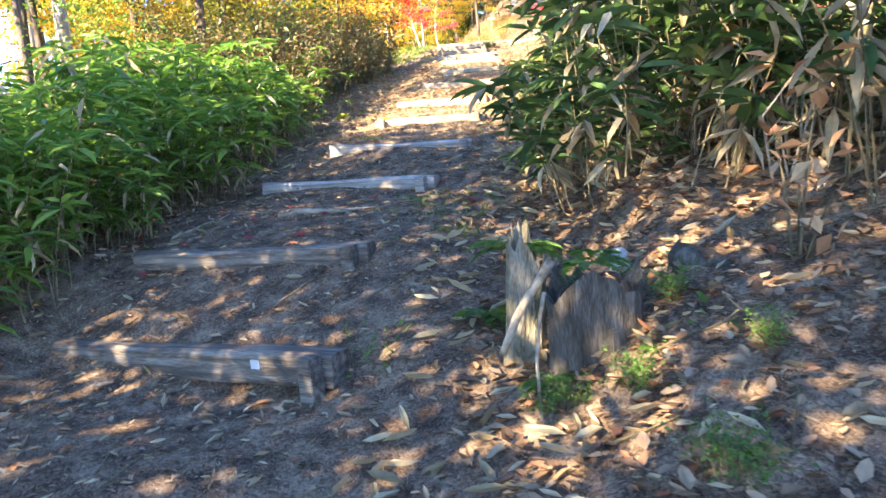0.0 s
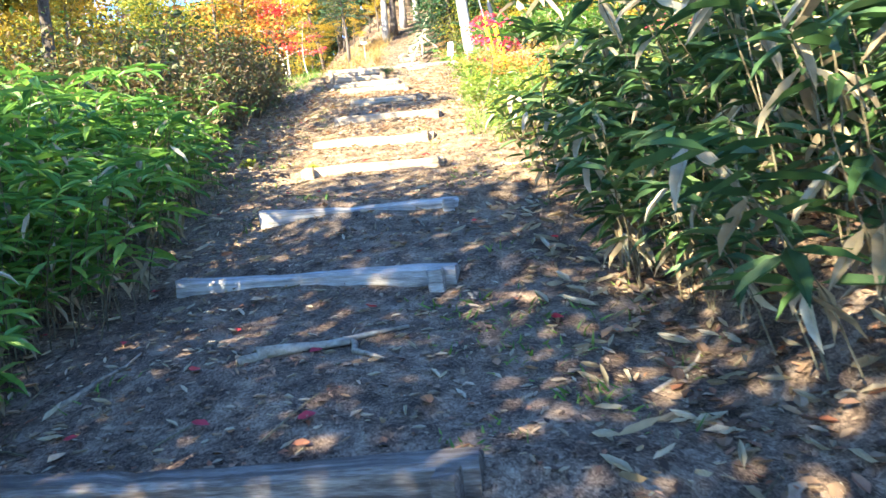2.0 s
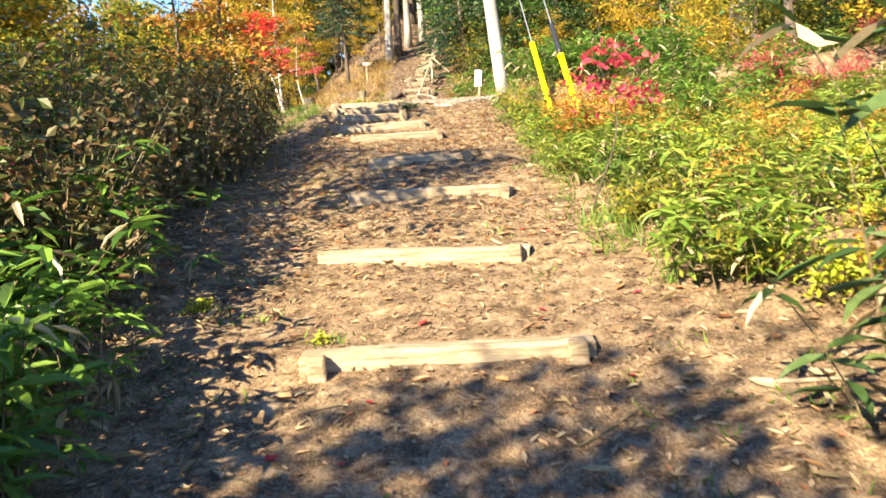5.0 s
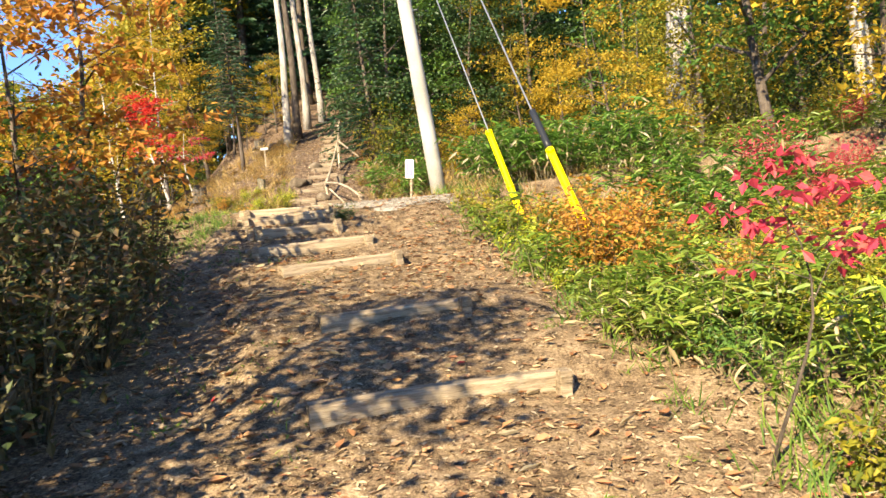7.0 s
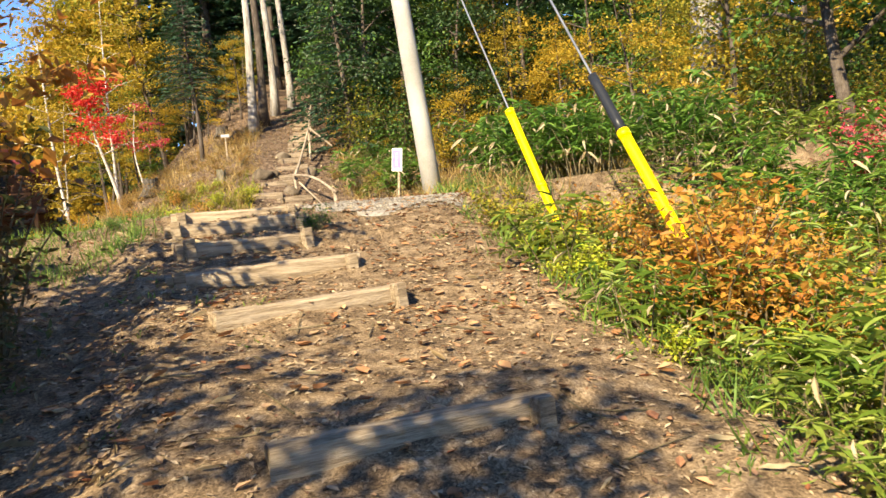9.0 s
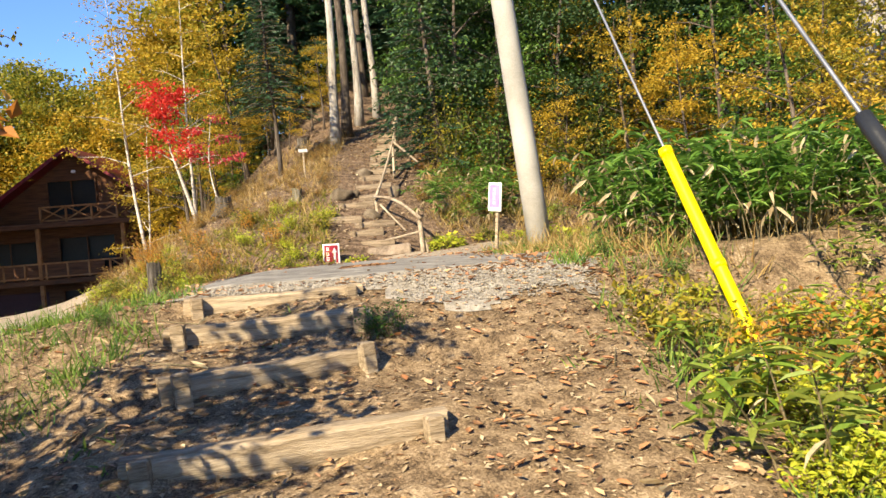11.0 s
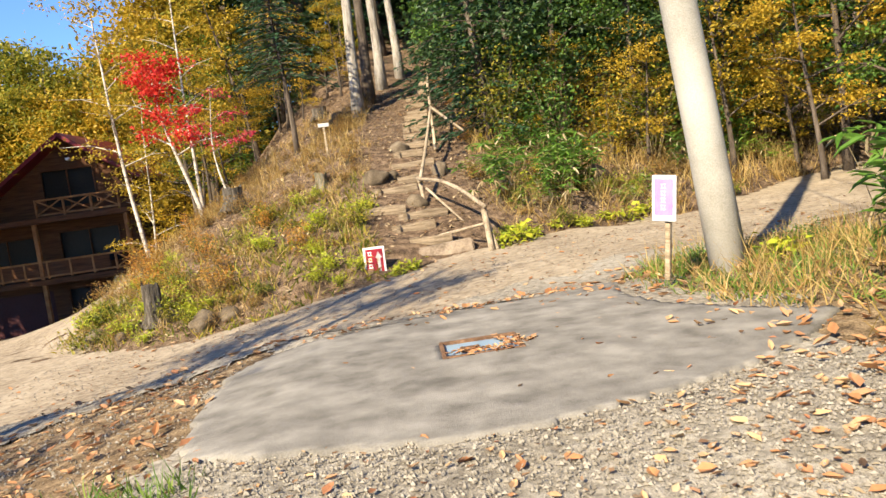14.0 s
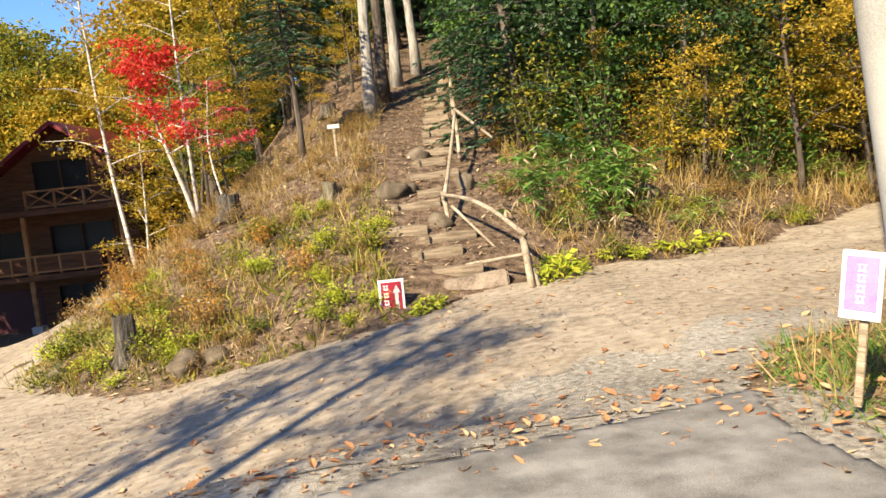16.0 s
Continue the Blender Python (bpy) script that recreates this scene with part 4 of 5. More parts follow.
def broadleaf(name, label, seed, h, cr, c0, mat, bark, n=3000, ll=(.10, .18), clusters=55, trunk_r=.12, lean=0.0, group="", limbs=11, spread=.55, cat="tree"):
    """A tree: tapered trunk, limbs, and a crown of many small leaves in sprays."""
    rng = np.random.RandomState(seed)
    t = thing(name, label, cat, None, group)
    ax = Vector((rng.normal(0, .03) + lean, rng.normal(0, .03), 1))
    def on(u):
        return Vector((ax.x * h * u + .12 * math.sin(u * 5 + seed), ax.y * h * u + .10 * math.sin(u * 4 + seed * 2), h * u - .15))
    pts = [on(i / 9) for i in range(10)]
    v, f = tube(pts, [trunk_r * (1.35 if i == 0 else 1 - .88 * i / 9) for i in range(10)], 9, .06, rng)
    part("trunk", mesh_of("trunk", v, f, bark, True), t)
    ends, tb = [], []
    for k in range(limbs):
        u = c0 + (1 - c0) * (k + .3) / limbs * .95
        b = on(u)
        a = k * 2.4 + rng.normal(0, .4)
        q = cr * (1 - .65 * ((u - c0) / (1 - c0)) ** 1.5) * rng.uniform(.75, 1.1)
        e = b + Vector((q * math.cos(a), q * math.sin(a), q * rng.uniform(.1, .6)))
        mid = b.lerp(e, .5) + Vector((0, 0, .08 * q))
        r0 = trunk_r * (1 - .8 * u) * .55
        tb.append(tube([b, mid, e], [r0, r0 * .6, r0 * .15], 5, cap=False))
        ends += [(b.lerp(e, w_), q) for w_ in (.45, .7, .9, 1.0)]
        for s in range(2):
            e2 = mid + Vector((rng.normal(0, .4) * q, rng.normal(0, .4) * q, rng.uniform(-.1, .35) * q))
            tb.append(tube([mid, e2], [r0 * .4, r0 * .1], 4, cap=False))
            ends.append((e2, q))
    ends.append((on(1.0), cr * .4))
    v, f = join_vf(tb)
    part("branchwork", mesh_of("branchwork", v, f, bark, True), t)
    ci = rng.randint(0, len(ends), clusters)
    C = np.array([list(ends[i][0]) for i in ci]) + rng.normal(0, .12 * cr, (clusters, 3))
    k = rng.randint(0, clusters, n)
    P = C[k] + rng.normal(0, 1, (n, 3)) * np.array([cr * .15, cr * .15, cr * .05]) * spread / .55
    D = unit(rng, n) * np.array([1, 1, .55]) + np.array([0, 0, -.25])
    L = rng.uniform(*ll, n)
    v, f = leaves(P, D, L, L * rng.uniform(.5, .7, n), rng)
    part("crown", mesh_of("crown", v, f, mat), t)
    return t


def conifer(name, label, seed, h, r, c0=.1, n_w=22, mat=NEEDLE, group="", trunk_r=.13, ll=(.14, .26)):
    rng = np.random.RandomState(seed)
    t = thing(name, label, "conifer", None, group)
    v, f = tube([(.03 * math.sin(i), 0, h * i / 8 - .1) for i in range(9)], [trunk_r * (1 - .92 * i / 8) for i in range(9)], 8, .05, rng)
    part("trunk", mesh_of("trunk", v, f, BARK_DARK, True), t)
    P, D, tb = [], [], []
    for w in range(n_w):
        u = c0 + (1 - c0) * w / n_w
        q = r * (1 - (u - c0) / (1 - c0)) ** .85 + .08
        m = 6 if w < n_w * .7 else 5
        for k in range(m):
            a = w * 1.1 + 6.28 * k / m + rng.normal(0, .2)
            qq = q * rng.uniform(.75, 1.12)
            d = np.array([math.cos(a), math.sin(a), 0])
            s = np.array([-math.sin(a), math.cos(a), 0])
            b = np.array([0, 0, h * u])
            droop = rng.uniform(-.32, -.05)
            tb.append(tube([b, b + d * qq * .6 + np.array([0, 0, droop * qq * .35]), b + d * qq + np.array([0, 0, droop * qq])], [.02, .012, .004], 4, cap=False))
            nn = max(5, int(qq * 26))
            for j in range(nn):
                uu = rng.uniform(.12, 1)
                P.append(b + d * qq * uu + np.array([0, 0, droop * qq * uu ** 1.3]) + rng.normal(0, .03, 3))
                D.append(d * .7 + s * rng.uniform(-1, 1) + np.array([0, 0, rng.uniform(-.45, .1)]))
    v, f = join_vf(tb)
    part("branchwork", mesh_of("branchwork", v, f, BARK_DARK), t)
    L = rng.uniform(*ll, len(P)) * (.6 + .4 * min(1, r))
    v, f = leaves(P, D, L, L * .32, rng)
    part("foliage", mesh_of("foliage", v, f, mat), t)
    return t


def scatter_in(rng, n, x0, x1, y0, y1, keep=None):
    X, Y = rng.uniform(x0, x1, n), rng.uniform(y0, y1, n)
    if keep is not None:
        k = keep(X, Y)
        X, Y = X[k], Y[k]
    return list(zip(X, Y))


# bamboo grass hedges
prng = np.random.RandomState(21)
sasas = [sasa_clump("bamboo_grass", "dense green bamboo grass with drooping pointed leaves", 40 + k, h=(.7, 1.25)) for k in range(4)]
tall = [sasa_clump("bamboo_grass", "tall green bamboo grass, leaves darkened for shade, with pale edges", 50 + k, 10, .5, (.7, 1.7), 6, SASA_SHADED, (.22, .34), .12) for k in range(3)]
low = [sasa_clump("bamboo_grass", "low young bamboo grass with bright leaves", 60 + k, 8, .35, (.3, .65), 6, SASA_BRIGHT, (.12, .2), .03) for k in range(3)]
spots = []
for y in np.arange(-4.6, 1.6, .30):      # left hedge
    edge = np.interp(y, [-5, -3.5, -1, .6, 1.6], [-.5, -.5, -.62, -.75, -1.1])
    for r_ in range(4):
        spots.append((edge - .1 - r_ * .42 + prng.normal(0, .1), y + prng.normal(0, .1)))
place(sasas, spots, prng, (.8, 1.15))
for k, (x, y) in enumerate(scatter_in(prng, 26, -2.9, -1.75, 1.6, 8.6) + [(-1.3, 2.2), (-1.15, 3.0)]):
    q = prng.uniform(.4, .85)
    copy_thing(sasas[k % 4], pose(x, y, ground_z(x, y), 0, 0, prng.uniform(0, 360)) @ Matrix.Diagonal((q, q, q, 1)))
spots = []
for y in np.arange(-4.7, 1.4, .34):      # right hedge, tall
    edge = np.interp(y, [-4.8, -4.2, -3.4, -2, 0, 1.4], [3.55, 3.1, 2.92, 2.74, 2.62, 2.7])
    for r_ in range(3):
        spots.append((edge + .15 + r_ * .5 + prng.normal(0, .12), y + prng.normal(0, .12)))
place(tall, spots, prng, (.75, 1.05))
spots = scatter_in(prng, 55, 3.2, 7.5, 7.0, 12.8) + scatter_in(prng, 55, 2.9, 7.5, 2.5, 8.0) + scatter_in(prng, 44, 2.15, 3.2, 2.4, 10.6)
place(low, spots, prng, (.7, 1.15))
spots = scatter_in(prng, 44, 3.2, 5.6, 12.4, 15.4) + scatter_in(prng, 10, 2.7, 3.3, 13.0, 14.6) + scatter_in(prng, 14, 4.2, 6.5, 9.5, 12.5)
for k, (x, y) in enumerate(spots):
    q = prng.uniform(.7, .95)
    copy_thing(sasas[k % 4], pose(x, y, ground_z(x, y), 0, 0, prng.uniform(0, 360)) @ Matrix.Diagonal((q, q, q, 1)))
for k, (x, y) in enumerate(scatter_in(prng, 46, 6.3, 11.5, 8.5, 16)):
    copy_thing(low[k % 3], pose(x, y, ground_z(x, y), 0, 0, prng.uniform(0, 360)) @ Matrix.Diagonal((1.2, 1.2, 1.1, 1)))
spots = scatter_in(prng, 60, 1.6, 12, 24.2, 28.5, lambda x, y: y > yb(x) + .3)
for k, (x, y) in enumerate(spots):
    copy_thing((low + sasas)[k % 7], pose(x, y, ground_z(x, y), 0, 0, prng.uniform(0, 360)))

# shrubs
sh_autumn = [bush("autumn_shrub", "low shrub with brown and yellow autumn leaves", 70 + k, SHRUBMIX, .5, .6, 600) for k in range(3)]
THICKET = leafy("dusky_thicket_leaf", [(.03, .05, .018), (.06, .085, .025), (.11, .10, .035), (.17, .09, .04), (.06, .11, .03)], 0.3, 0.5, 0.3)
thick = [bush("thicket_shrub", "dusky green and brown thicket shrub beside the path", 172 + k, THICKET, .55, 1.25, 900, (.04, .09), twigs=22) for k in range(3)]
place(thick, [(np.interp(y, [1.5, 4, 8.6], [-1.55, -1.75, -1.6]) - .42 * r_ + prng.normal(0, .12), y + prng.normal(0, .12)) for y in np.arange(1.5, 8.7, .55) for r_ in range(3)], prng, (.65, 1.2))
sh_orange = [bush("orange_shrub", "orange-leaved vine shrub in the undergrowth", 75 + k, ORANGE, .45, .8, 520, (.045, .085)) for k in range(2)]
sh_green = [bush("green_shrub", "leafy green shrub beside the path", 80 + k, GREEN, .45, .6, 600) for k in range(2)]
sh_lime = [bush("lime_plant", "low plant with broad lime-green leaves", 84 + k, LIMEY, .35, .3, 90, (.09, .17), twigs=20) for k in range(2)]
sh_tall = [bush("tall_shrub", "tall dark green shrub with a few yellowing leaves", 88 + k, [GREEN, THICKET][k % 2], .8, 2.4, 2000, (.05, .10), twigs=26) for k in range(2)]
sh_red = bush("red_shrub", "crimson-leaved shrub at the wood's edge", 92, PINKRED, .9, 1.8, 1500, (.06, .11), twigs=22)
place(sh_autumn, scatter_in(prng, 150, -6.8, -1.1, 22.4, 34, lambda x, y: (y > yb(x) + .1)) + scatter_in(prng, 44, 1.4, 9, 23.8, 28, lambda x, y: (y > yb(x))) + scatter_in(prng, 18, 2.6, 6.5, 2, 12), prng, (.35, .95))
place(sh_orange, [(3.5, 9.4), (3.9, 9.9), (3.5, 10.6), (3.0, 3.8), (4.2, 9.0), (4.8, 11.0), (-5.3, 25.5), (-4.6, 24.9), (4.2, 10.2), (3.1, 1.8), (5, 8), (4.4, 6), (-5.6, 26.8), (-4.9, 27.6), (-3.6, 24.0), (5.8, 7), (2.6, 26.4), (-2.2, 24.6), (-3.0, 26.2), (-4.2, 25.8), (-6.2, 28), (-6.4, 30.2), (-5.4, 29.4), (5.2, 5), (4.6, 4), (3.8, 7.4), (6.2, 9.4), (5.4, 10), (1.7, 33.2), (1.9, 30.8), (1.5, 35.4), (1.6, 29.0), (2.9, 9.9), (2.75, 10.7), (3.2, 8.2), (3.3, 6.6)], prng, (.6, 1.0))
for k, (x, y, q) in enumerate(((2.55, 8.1, 1.15), (2.8, 7.9, 1.2), (2.9, 8.35, 1.3), (2.62, 8.5, 1.15), (3.05, 8.7, 1.2), (2.95, 7.6, .9))):
    copy_thing(sh_orange[k % 2], pose(x, y, ground_z(x, y), 0, 0, 70 * k) @ Matrix.Diagonal((q, q, q, 1)))
place(sh_green, [(2.3, 5.2), (2.5, 6.2), (2.2, 7.2), (2.3, 9.2), (2.2, 10.4), (2.4, 11.0), (2.6, 12.2), (2.3, 12.9), (2.5, 17.3), (2.9, 17.6), (3.3, 16.9), (.42, 11.35), (-1.6, 11.9), (-2.2, 12.6)], prng, (.45, .8))
place(sh_lime, [(1.5, 23.4), (1.8, 23.6), (2.1, 23.9), (3.1, 24.4), (3.6, 24.6), (4.0, 24.5), (-.4, 23.0), (-.2, 23.2), (2.9, 16.5), (1.9, 24.1), (2.4, 9.6), (4.4, 24.7), (2.6, 24.3)], prng, (.6, 1.1))
for x, y, q in ((.32, 11.35, .42), (.12, 2.05, .28), (-.72, 2.75, .4), (2.3, 7.6, .5)):
    copy_thing(sh_green[0] if y > 5 else sh_lime[0], pose(x, y, ground_z(x, y), 0, 0, 60 * y) @ Matrix.Diagonal((q, q, q, 1)))
place(sh_tall, [(-2.5, 1.0), (-2.5, 1.9), (-2.6, 2.8), (-2.5, 3.7), (-2.6, 4.6), (-2.5, 5.5), (-2.3, 6.5), (-2.2, 7.4), (-2.2, 8.2), (-2.9, 4.3), (-2.9, 6.6), (-2.8, 2.0), (-2.9, 3.2), (-2.9, 5.4), (-2.6, -.2), (-3.2, .6), (-3.3, 7.6)], prng, (.72, 1.0))
sh_yg = [bush("yellowing_shrub", "low yellow-green shrub in full sun", 95 + k, [YELGREEN, LIMEY][k], .45, .5, 420, (.05, .10)) for k in range(2)]
place(sh_yg, scatter_in(prng, 130, 2.1, 6.5, 2, 12) + scatter_in(prng, 60, -6.6, -.8, 22.6, 27, lambda x, y: y > yb(x) + .1) + scatter_in(prng, 30, 1.5, 8, 23.9, 26, lambda x, y: y > yb(x)), prng, (.5, 1.0))
edge_sh = [bush("wood_edge_shrub", "tall shrub with yellow-green leaves at the wood's edge", 98 + k, [YELGREEN, GREEN, YEL][k], 1.0, 2.4, 1300, (.07, .13), twigs=24) for k in range(3)]
place(edge_sh, [(2.5, 28.2), (3.6, 27.6), (4.6, 27.2), (5.6, 27.4), (6.8, 27.8), (7.9, 28.4), (9, 29), (10.2, 29.6), (11.5, 30), (13, 31), (3.1, 29.4), (5.2, 28.8), (7.2, 29.4), (9.6, 30.6), (8.5, 22.0), (9.5, 19.2), (10.6, 20.4), (11.6, 21.6), (12.8, 23), (14, 24.5), (7.6, 16.5), (9, 16.2), (10.4, 17), (12, 18), (13.6, 19), (15, 20.4), (6.6, 15.8)], prng, (.8, 1.25), 3)
place([sh_red], [(6.6, 11.0), (7.4, 11.4), (8.2, 11.8), (9.0, 12.8), (6.3, 10.0), (-2.0, 3.3), (-2.1, 5.0)], prng, (.4, .7))

# trees of the hill and the wood's edge
yel = [broadleaf("golden_tree", "broadleaf tree with golden autumn leaves", 200 + k, 7.5 + k, 2.4, .22, [YEL, YELGREEN, YEL][k], BARK_DARK, 3000, (.10, .19), 46, spread=.5) for k in range(3)]
grn = [broadleaf("green_tree", "dark green broadleaf tree at the wood's edge", 210 + k, 8.5, 2.6, .15, [DARKGREEN, GREEN][k], BARK_DARK, 4200, (.11, .2), 75) for k in range(2)]
tallgold = [broadleaf("golden_tree", "tall tree with a golden crown near the cabin", 215 + k, 15 + k, 4.2, .25, [YEL, YELGREEN][k], BARK_DARK, 9000, (.2, .34), 150, .22) for k in range(2)]
spr = [conifer("spruce", "dark green spruce with drooping boughs", 220 + k, 9 + 2 * k, 2.2, .06, 26) for k in range(2)]
bigspr = conifer("spruce", "tall dark conifer deep in the forest", 224, 19, 3.4, .12, 30, ll=(.3, .5), trunk_r=.25)

place(yel, [(7.8, 4.2), (9.5, 7.6), (11.5, 3.0), (8.6, 10.4), (12, 10.5), (10.5, 13.8), (13.5, 7), (7.2, 1.0), (8.2, 28.6), (11, 31.5), (6.4, 30.2), (9.6, 26.5), (13, 28.4), (11.5, 22.8), (8, 34), (14.8, 26),
             (-7.2, 39.5), (-9.0, 44.5), (-10.6, 47), (-6.4, 42), (-8.0, 41), (-5.4, 40.6), (9.2, 18.5), (11.5, 19.2), (13.5, 20.8)], prng, (.75, 1.1), 3)
for k, (x, y, q) in enumerate(((-2.2, 38.6, .42), (-3.7, 38.0, .46), (-5.0, 37.6, .45), (-4.2, 39.5, .5), (-3.0, 36.9, .36), (-1.7, 37.6, .38), (-6.0, 37.2, .5), (-1.5, 40, .45), (5.4, 27.0, .5), (7.2, 27.0, .55), (9.0, 27.6, .6), (10.8, 27.4, .6), (3.9, 28.2, .42), (8.2, 25.2, .5), (6.6, 17.4, .55), (8.0, 19.0, .6), (10.6, 21.6, .62), (12.6, 26.0, .7), (-4.4, 6.4, .42), (-5.2, 8.4, .45), (-4.6, 4.4, .4), (-6.0, 6.8, .5), (-7, .4, .6), (-8.6, 3.2, .65), (-10, 6.4, .7), (-12, 1.8, .8), (-9.5, -1.5, .6))):
    copy_thing(yel[(0, 2, 0, 1)[k % 4]], pose(x, y, ground_z(x, y), 0, 0, 77 * k) @ Matrix.Diagonal((q, q, q, 1)))
place(grn, [(5.6, 28.4), (4.2, 29.4), (7.6, 30.6), (12.5, 24), (9.0, 2.2), (10.6, 5.6), (12.4, 13), (8.0, 13.5), (14, 16), (10, 24.5), (5.4, 31.4), (8.4, 32.6), (10.4, 33.2), (3.4, 32), (13.6, 30), (16, 27.5), (17, 22), (16.5, 18), (2.9, 29.0), (2.6, 31.5), (4.3, 31), (6.1, 33), (9, 31.5), (12, 34), (15, 31), (-7.6, 43), (-4.6, 43.5), (3.0, 35.5), (7.6, 36.5), (11.8, 27.4), (15.5, 24)], prng, (.8, 1.1), 3)
# those from y 31 to 42 are unseen, added to shade the cabin front
place(tallgold, [(-8.6, 46.5), (-6.2, 44.6), (-11, 52), (-25, 36), (-29, 39), (-22.5, 33), (-27, 31), (-33, 42), (-30, 72), (-24, 74), (-20, 70), (-26, 66), (-35, 70), (-40, 68), (-12, 66), (-8, 58), (-20.6, 39.5), (-19.6, 36.6), (-23, 42), (-24.5, 39), (-19, 60), (-23, 61), (-28, 60), (-32, 64), (-15, 61), (-13, 57), (-37, 58), (-13.5, 62), (-18, 66), (-10.5, 57), (-22.5, 64), (-27, 70), (-16, 74), (-9.4, 50), (-22, 63), (-20.4, 60), (-17.5, 58), (-15, 66), (-24.5, 62)], prng, (.85, 1.15), 2)
place(spr, [(2.2, 28.9), (2.9, 30.4), (1.9, 33.2), (-4.2, 41.0), (-1.8, 45), (-5.5, 47.5), (1.2, 46), (4.2, 38), (7, 41)], prng, (.7, 1.05), 2)
far_spots = [(-3.4, 44), (-.6, 47), (2.2, 43.5), (-6.4, 50), (3.8, 46), (.4, 50.5), (5.8, 40.5), (8.5, 38), (11, 36.5), (14, 34), (-8, 52), (-5, 54), (-2, 52), (1, 53), (4, 50), (-5, 60), (7, 47), (10, 44), (13, 41), (16, 38), (19, 34), (0, 62), (6, 58), (12, 52), (18, 46), (22, 40), (-12, 70), (-4, 66), (20, 30), (24, 28), (18, 25), (22, 22), (26, 34)]
place([bigspr], far_spots, prng, (.8, 1.2), 2)

# lone spruce with a bare lower trunk, on the mound
lone = conifer("spruce", "slim young spruce with bare lower trunk on the mound", 230, 6.4, 1.35, .34, 24, trunk_r=.085, ll=(.12, .2))
lone.matrix_basis = pose(-2.83, 32.0, ground_z(-2.83, 32.0), 0, -2, 30)


def bare_trunk(label, x, y, r, h, bark, lean, seed, z=None):
    rng = np.random.RandomState(seed)
    t = thing("tall_tree", label, "tree", pose(x, y, (ground_z(x, y) if z is None else z) - .1, 0, lean, 0))
    n = 14
    v, f = tube([(.05 * math.sin(i * .9 + seed), .04 * math.cos(i * .7), h * i / n) for i in range(n + 1)], [r * (1.5 if i == 0 else 1.08 if i == 1 else 1 - .6 * i / n) for i in range(n + 1)], 12, .05, rng)
    part("trunk", mesh_of("trunk", v, f, bark, True), t)
    tb, P, D = [], [], []
    for k in range(16):
        u = rng.uniform(.5, 1)
        a = rng.uniform(0, 6.28)
        q = rng.uniform(1.2, 2.6)
        b = Vector((0, 0, h * u))
        e = b + Vector((q * math.cos(a), q * math.sin(a), q * rng.uniform(-.2, .5)))
        tb.append(tube([b, b.lerp(e, .5) + Vector((0, 0, .1)), e], [r * .25, r * .15, .01], 5, cap=False))
        for j in range(110):
            P.append(b.lerp(e, rng.uniform(.3, 1.1)) + Vector(rng.normal(0, .28, 3)))
            D.append(rng.normal(0, 1, 3))
    v, f = join_vf(tb)
    part("branchwork", mesh_of("branchwork", v, f, bark, True), t)
    L = rng.uniform(.12, .22, len(P))
    v, f = leaves(P, D, L, L * .55, rng)
    part("crown", mesh_of("crown", v, f, DARKGREEN), t)


for k, (x, y, r, h, bk, ln) in enumerate(((-1.0, 33.6, .155, 15, BARK_GREY, .5), (-.66, 35.0, .16, 16, BARK_DARK, 0), (-.25, 37.0, .15, 16, BARK_GREY, -.5), (.43, 38.6, .14, 17, BARK_GREY, -1), (-.1, 43, .17, 15, BARK_DARK, 0))):
    bare_trunk("tall tree with straight bare grey trunk beside the hill stair", x, y, r, h, bk, ln, 400 + k)
bare_trunk("mottled grey trunk among golden leaves at the wood's edge", 9.6, 20.0, .42, 12, BARK_GREY, 1, 411)
bare_trunk("leaning pale birch trunk at the wood's edge", 14.8, 19.5, .26, 12, BARK_BIRCH, -7, 412)

for k, (x, y) in enumerate(((-9.2, 8.2), (-10.4, 8.6))):
    bare_trunk("tall bare trunk beside the track, casting a long shadow", x, y, .17, 13, BARK_GREY, 0, 420 + k)

# birches and the red maple on the mound
mp = broadleaf("red_maple", "slender scarlet maple on pale stems", 240, 4.7, 1.35, .42, REDLEAF, BARK_BIRCH, 2300, (.08, .15), 34, .075, -.12, limbs=9)
mp.matrix_basis = pose(-5.75, 32.0, ground_z(-5.75, 32.0))
mp2 = broadleaf("red_maple", "thin purple-red maple sapling", 241, 3.2, .9, .45, PINKRED, BARK_BIRCH, 480, (.07, .12), 16, .035, -.1, limbs=6)
mp2.matrix_basis = pose(-4.6, 30.6, ground_z(-4.6, 30.6))
bi = broadleaf("birch", "white-stemmed birch with sparse golden leaves", 242, 9.0, 1.5, .3, YEL, BARK_BIRCH, 2200, (.07, .13), 60, .065, -.04, limbs=14)
bi.matrix_basis = pose(-7.35, 32.2, ground_z(-7.35, 32.2), 0, -2, 0)
copy_thing(bi, pose(-6.3, 34.8, ground_z(-6.3, 34.8), 0, 2, 120))
copy_thing(bi, pose(-10.2, 40.5, ground_z(-10.2, 40.5), 0, -3, 200))
# left thicket with orange and red leaves by the path
lt = broadleaf("small_maple", "small maple with orange leaves overhanging the path", 243, 3.4, 1.05, .3, ORANGE, BARK_DARK, 1500, (.07, .13), 40, .05)
lt.matrix_basis = pose(-2.15, 8.9, ground_z(-2.15, 8.9))
copy_thing(lt, pose(-2.35, 7.7, ground_z(-2.35, 7.7), 0, 0, 130) @ Matrix.Diagonal((.85, .85, .9, 1)))
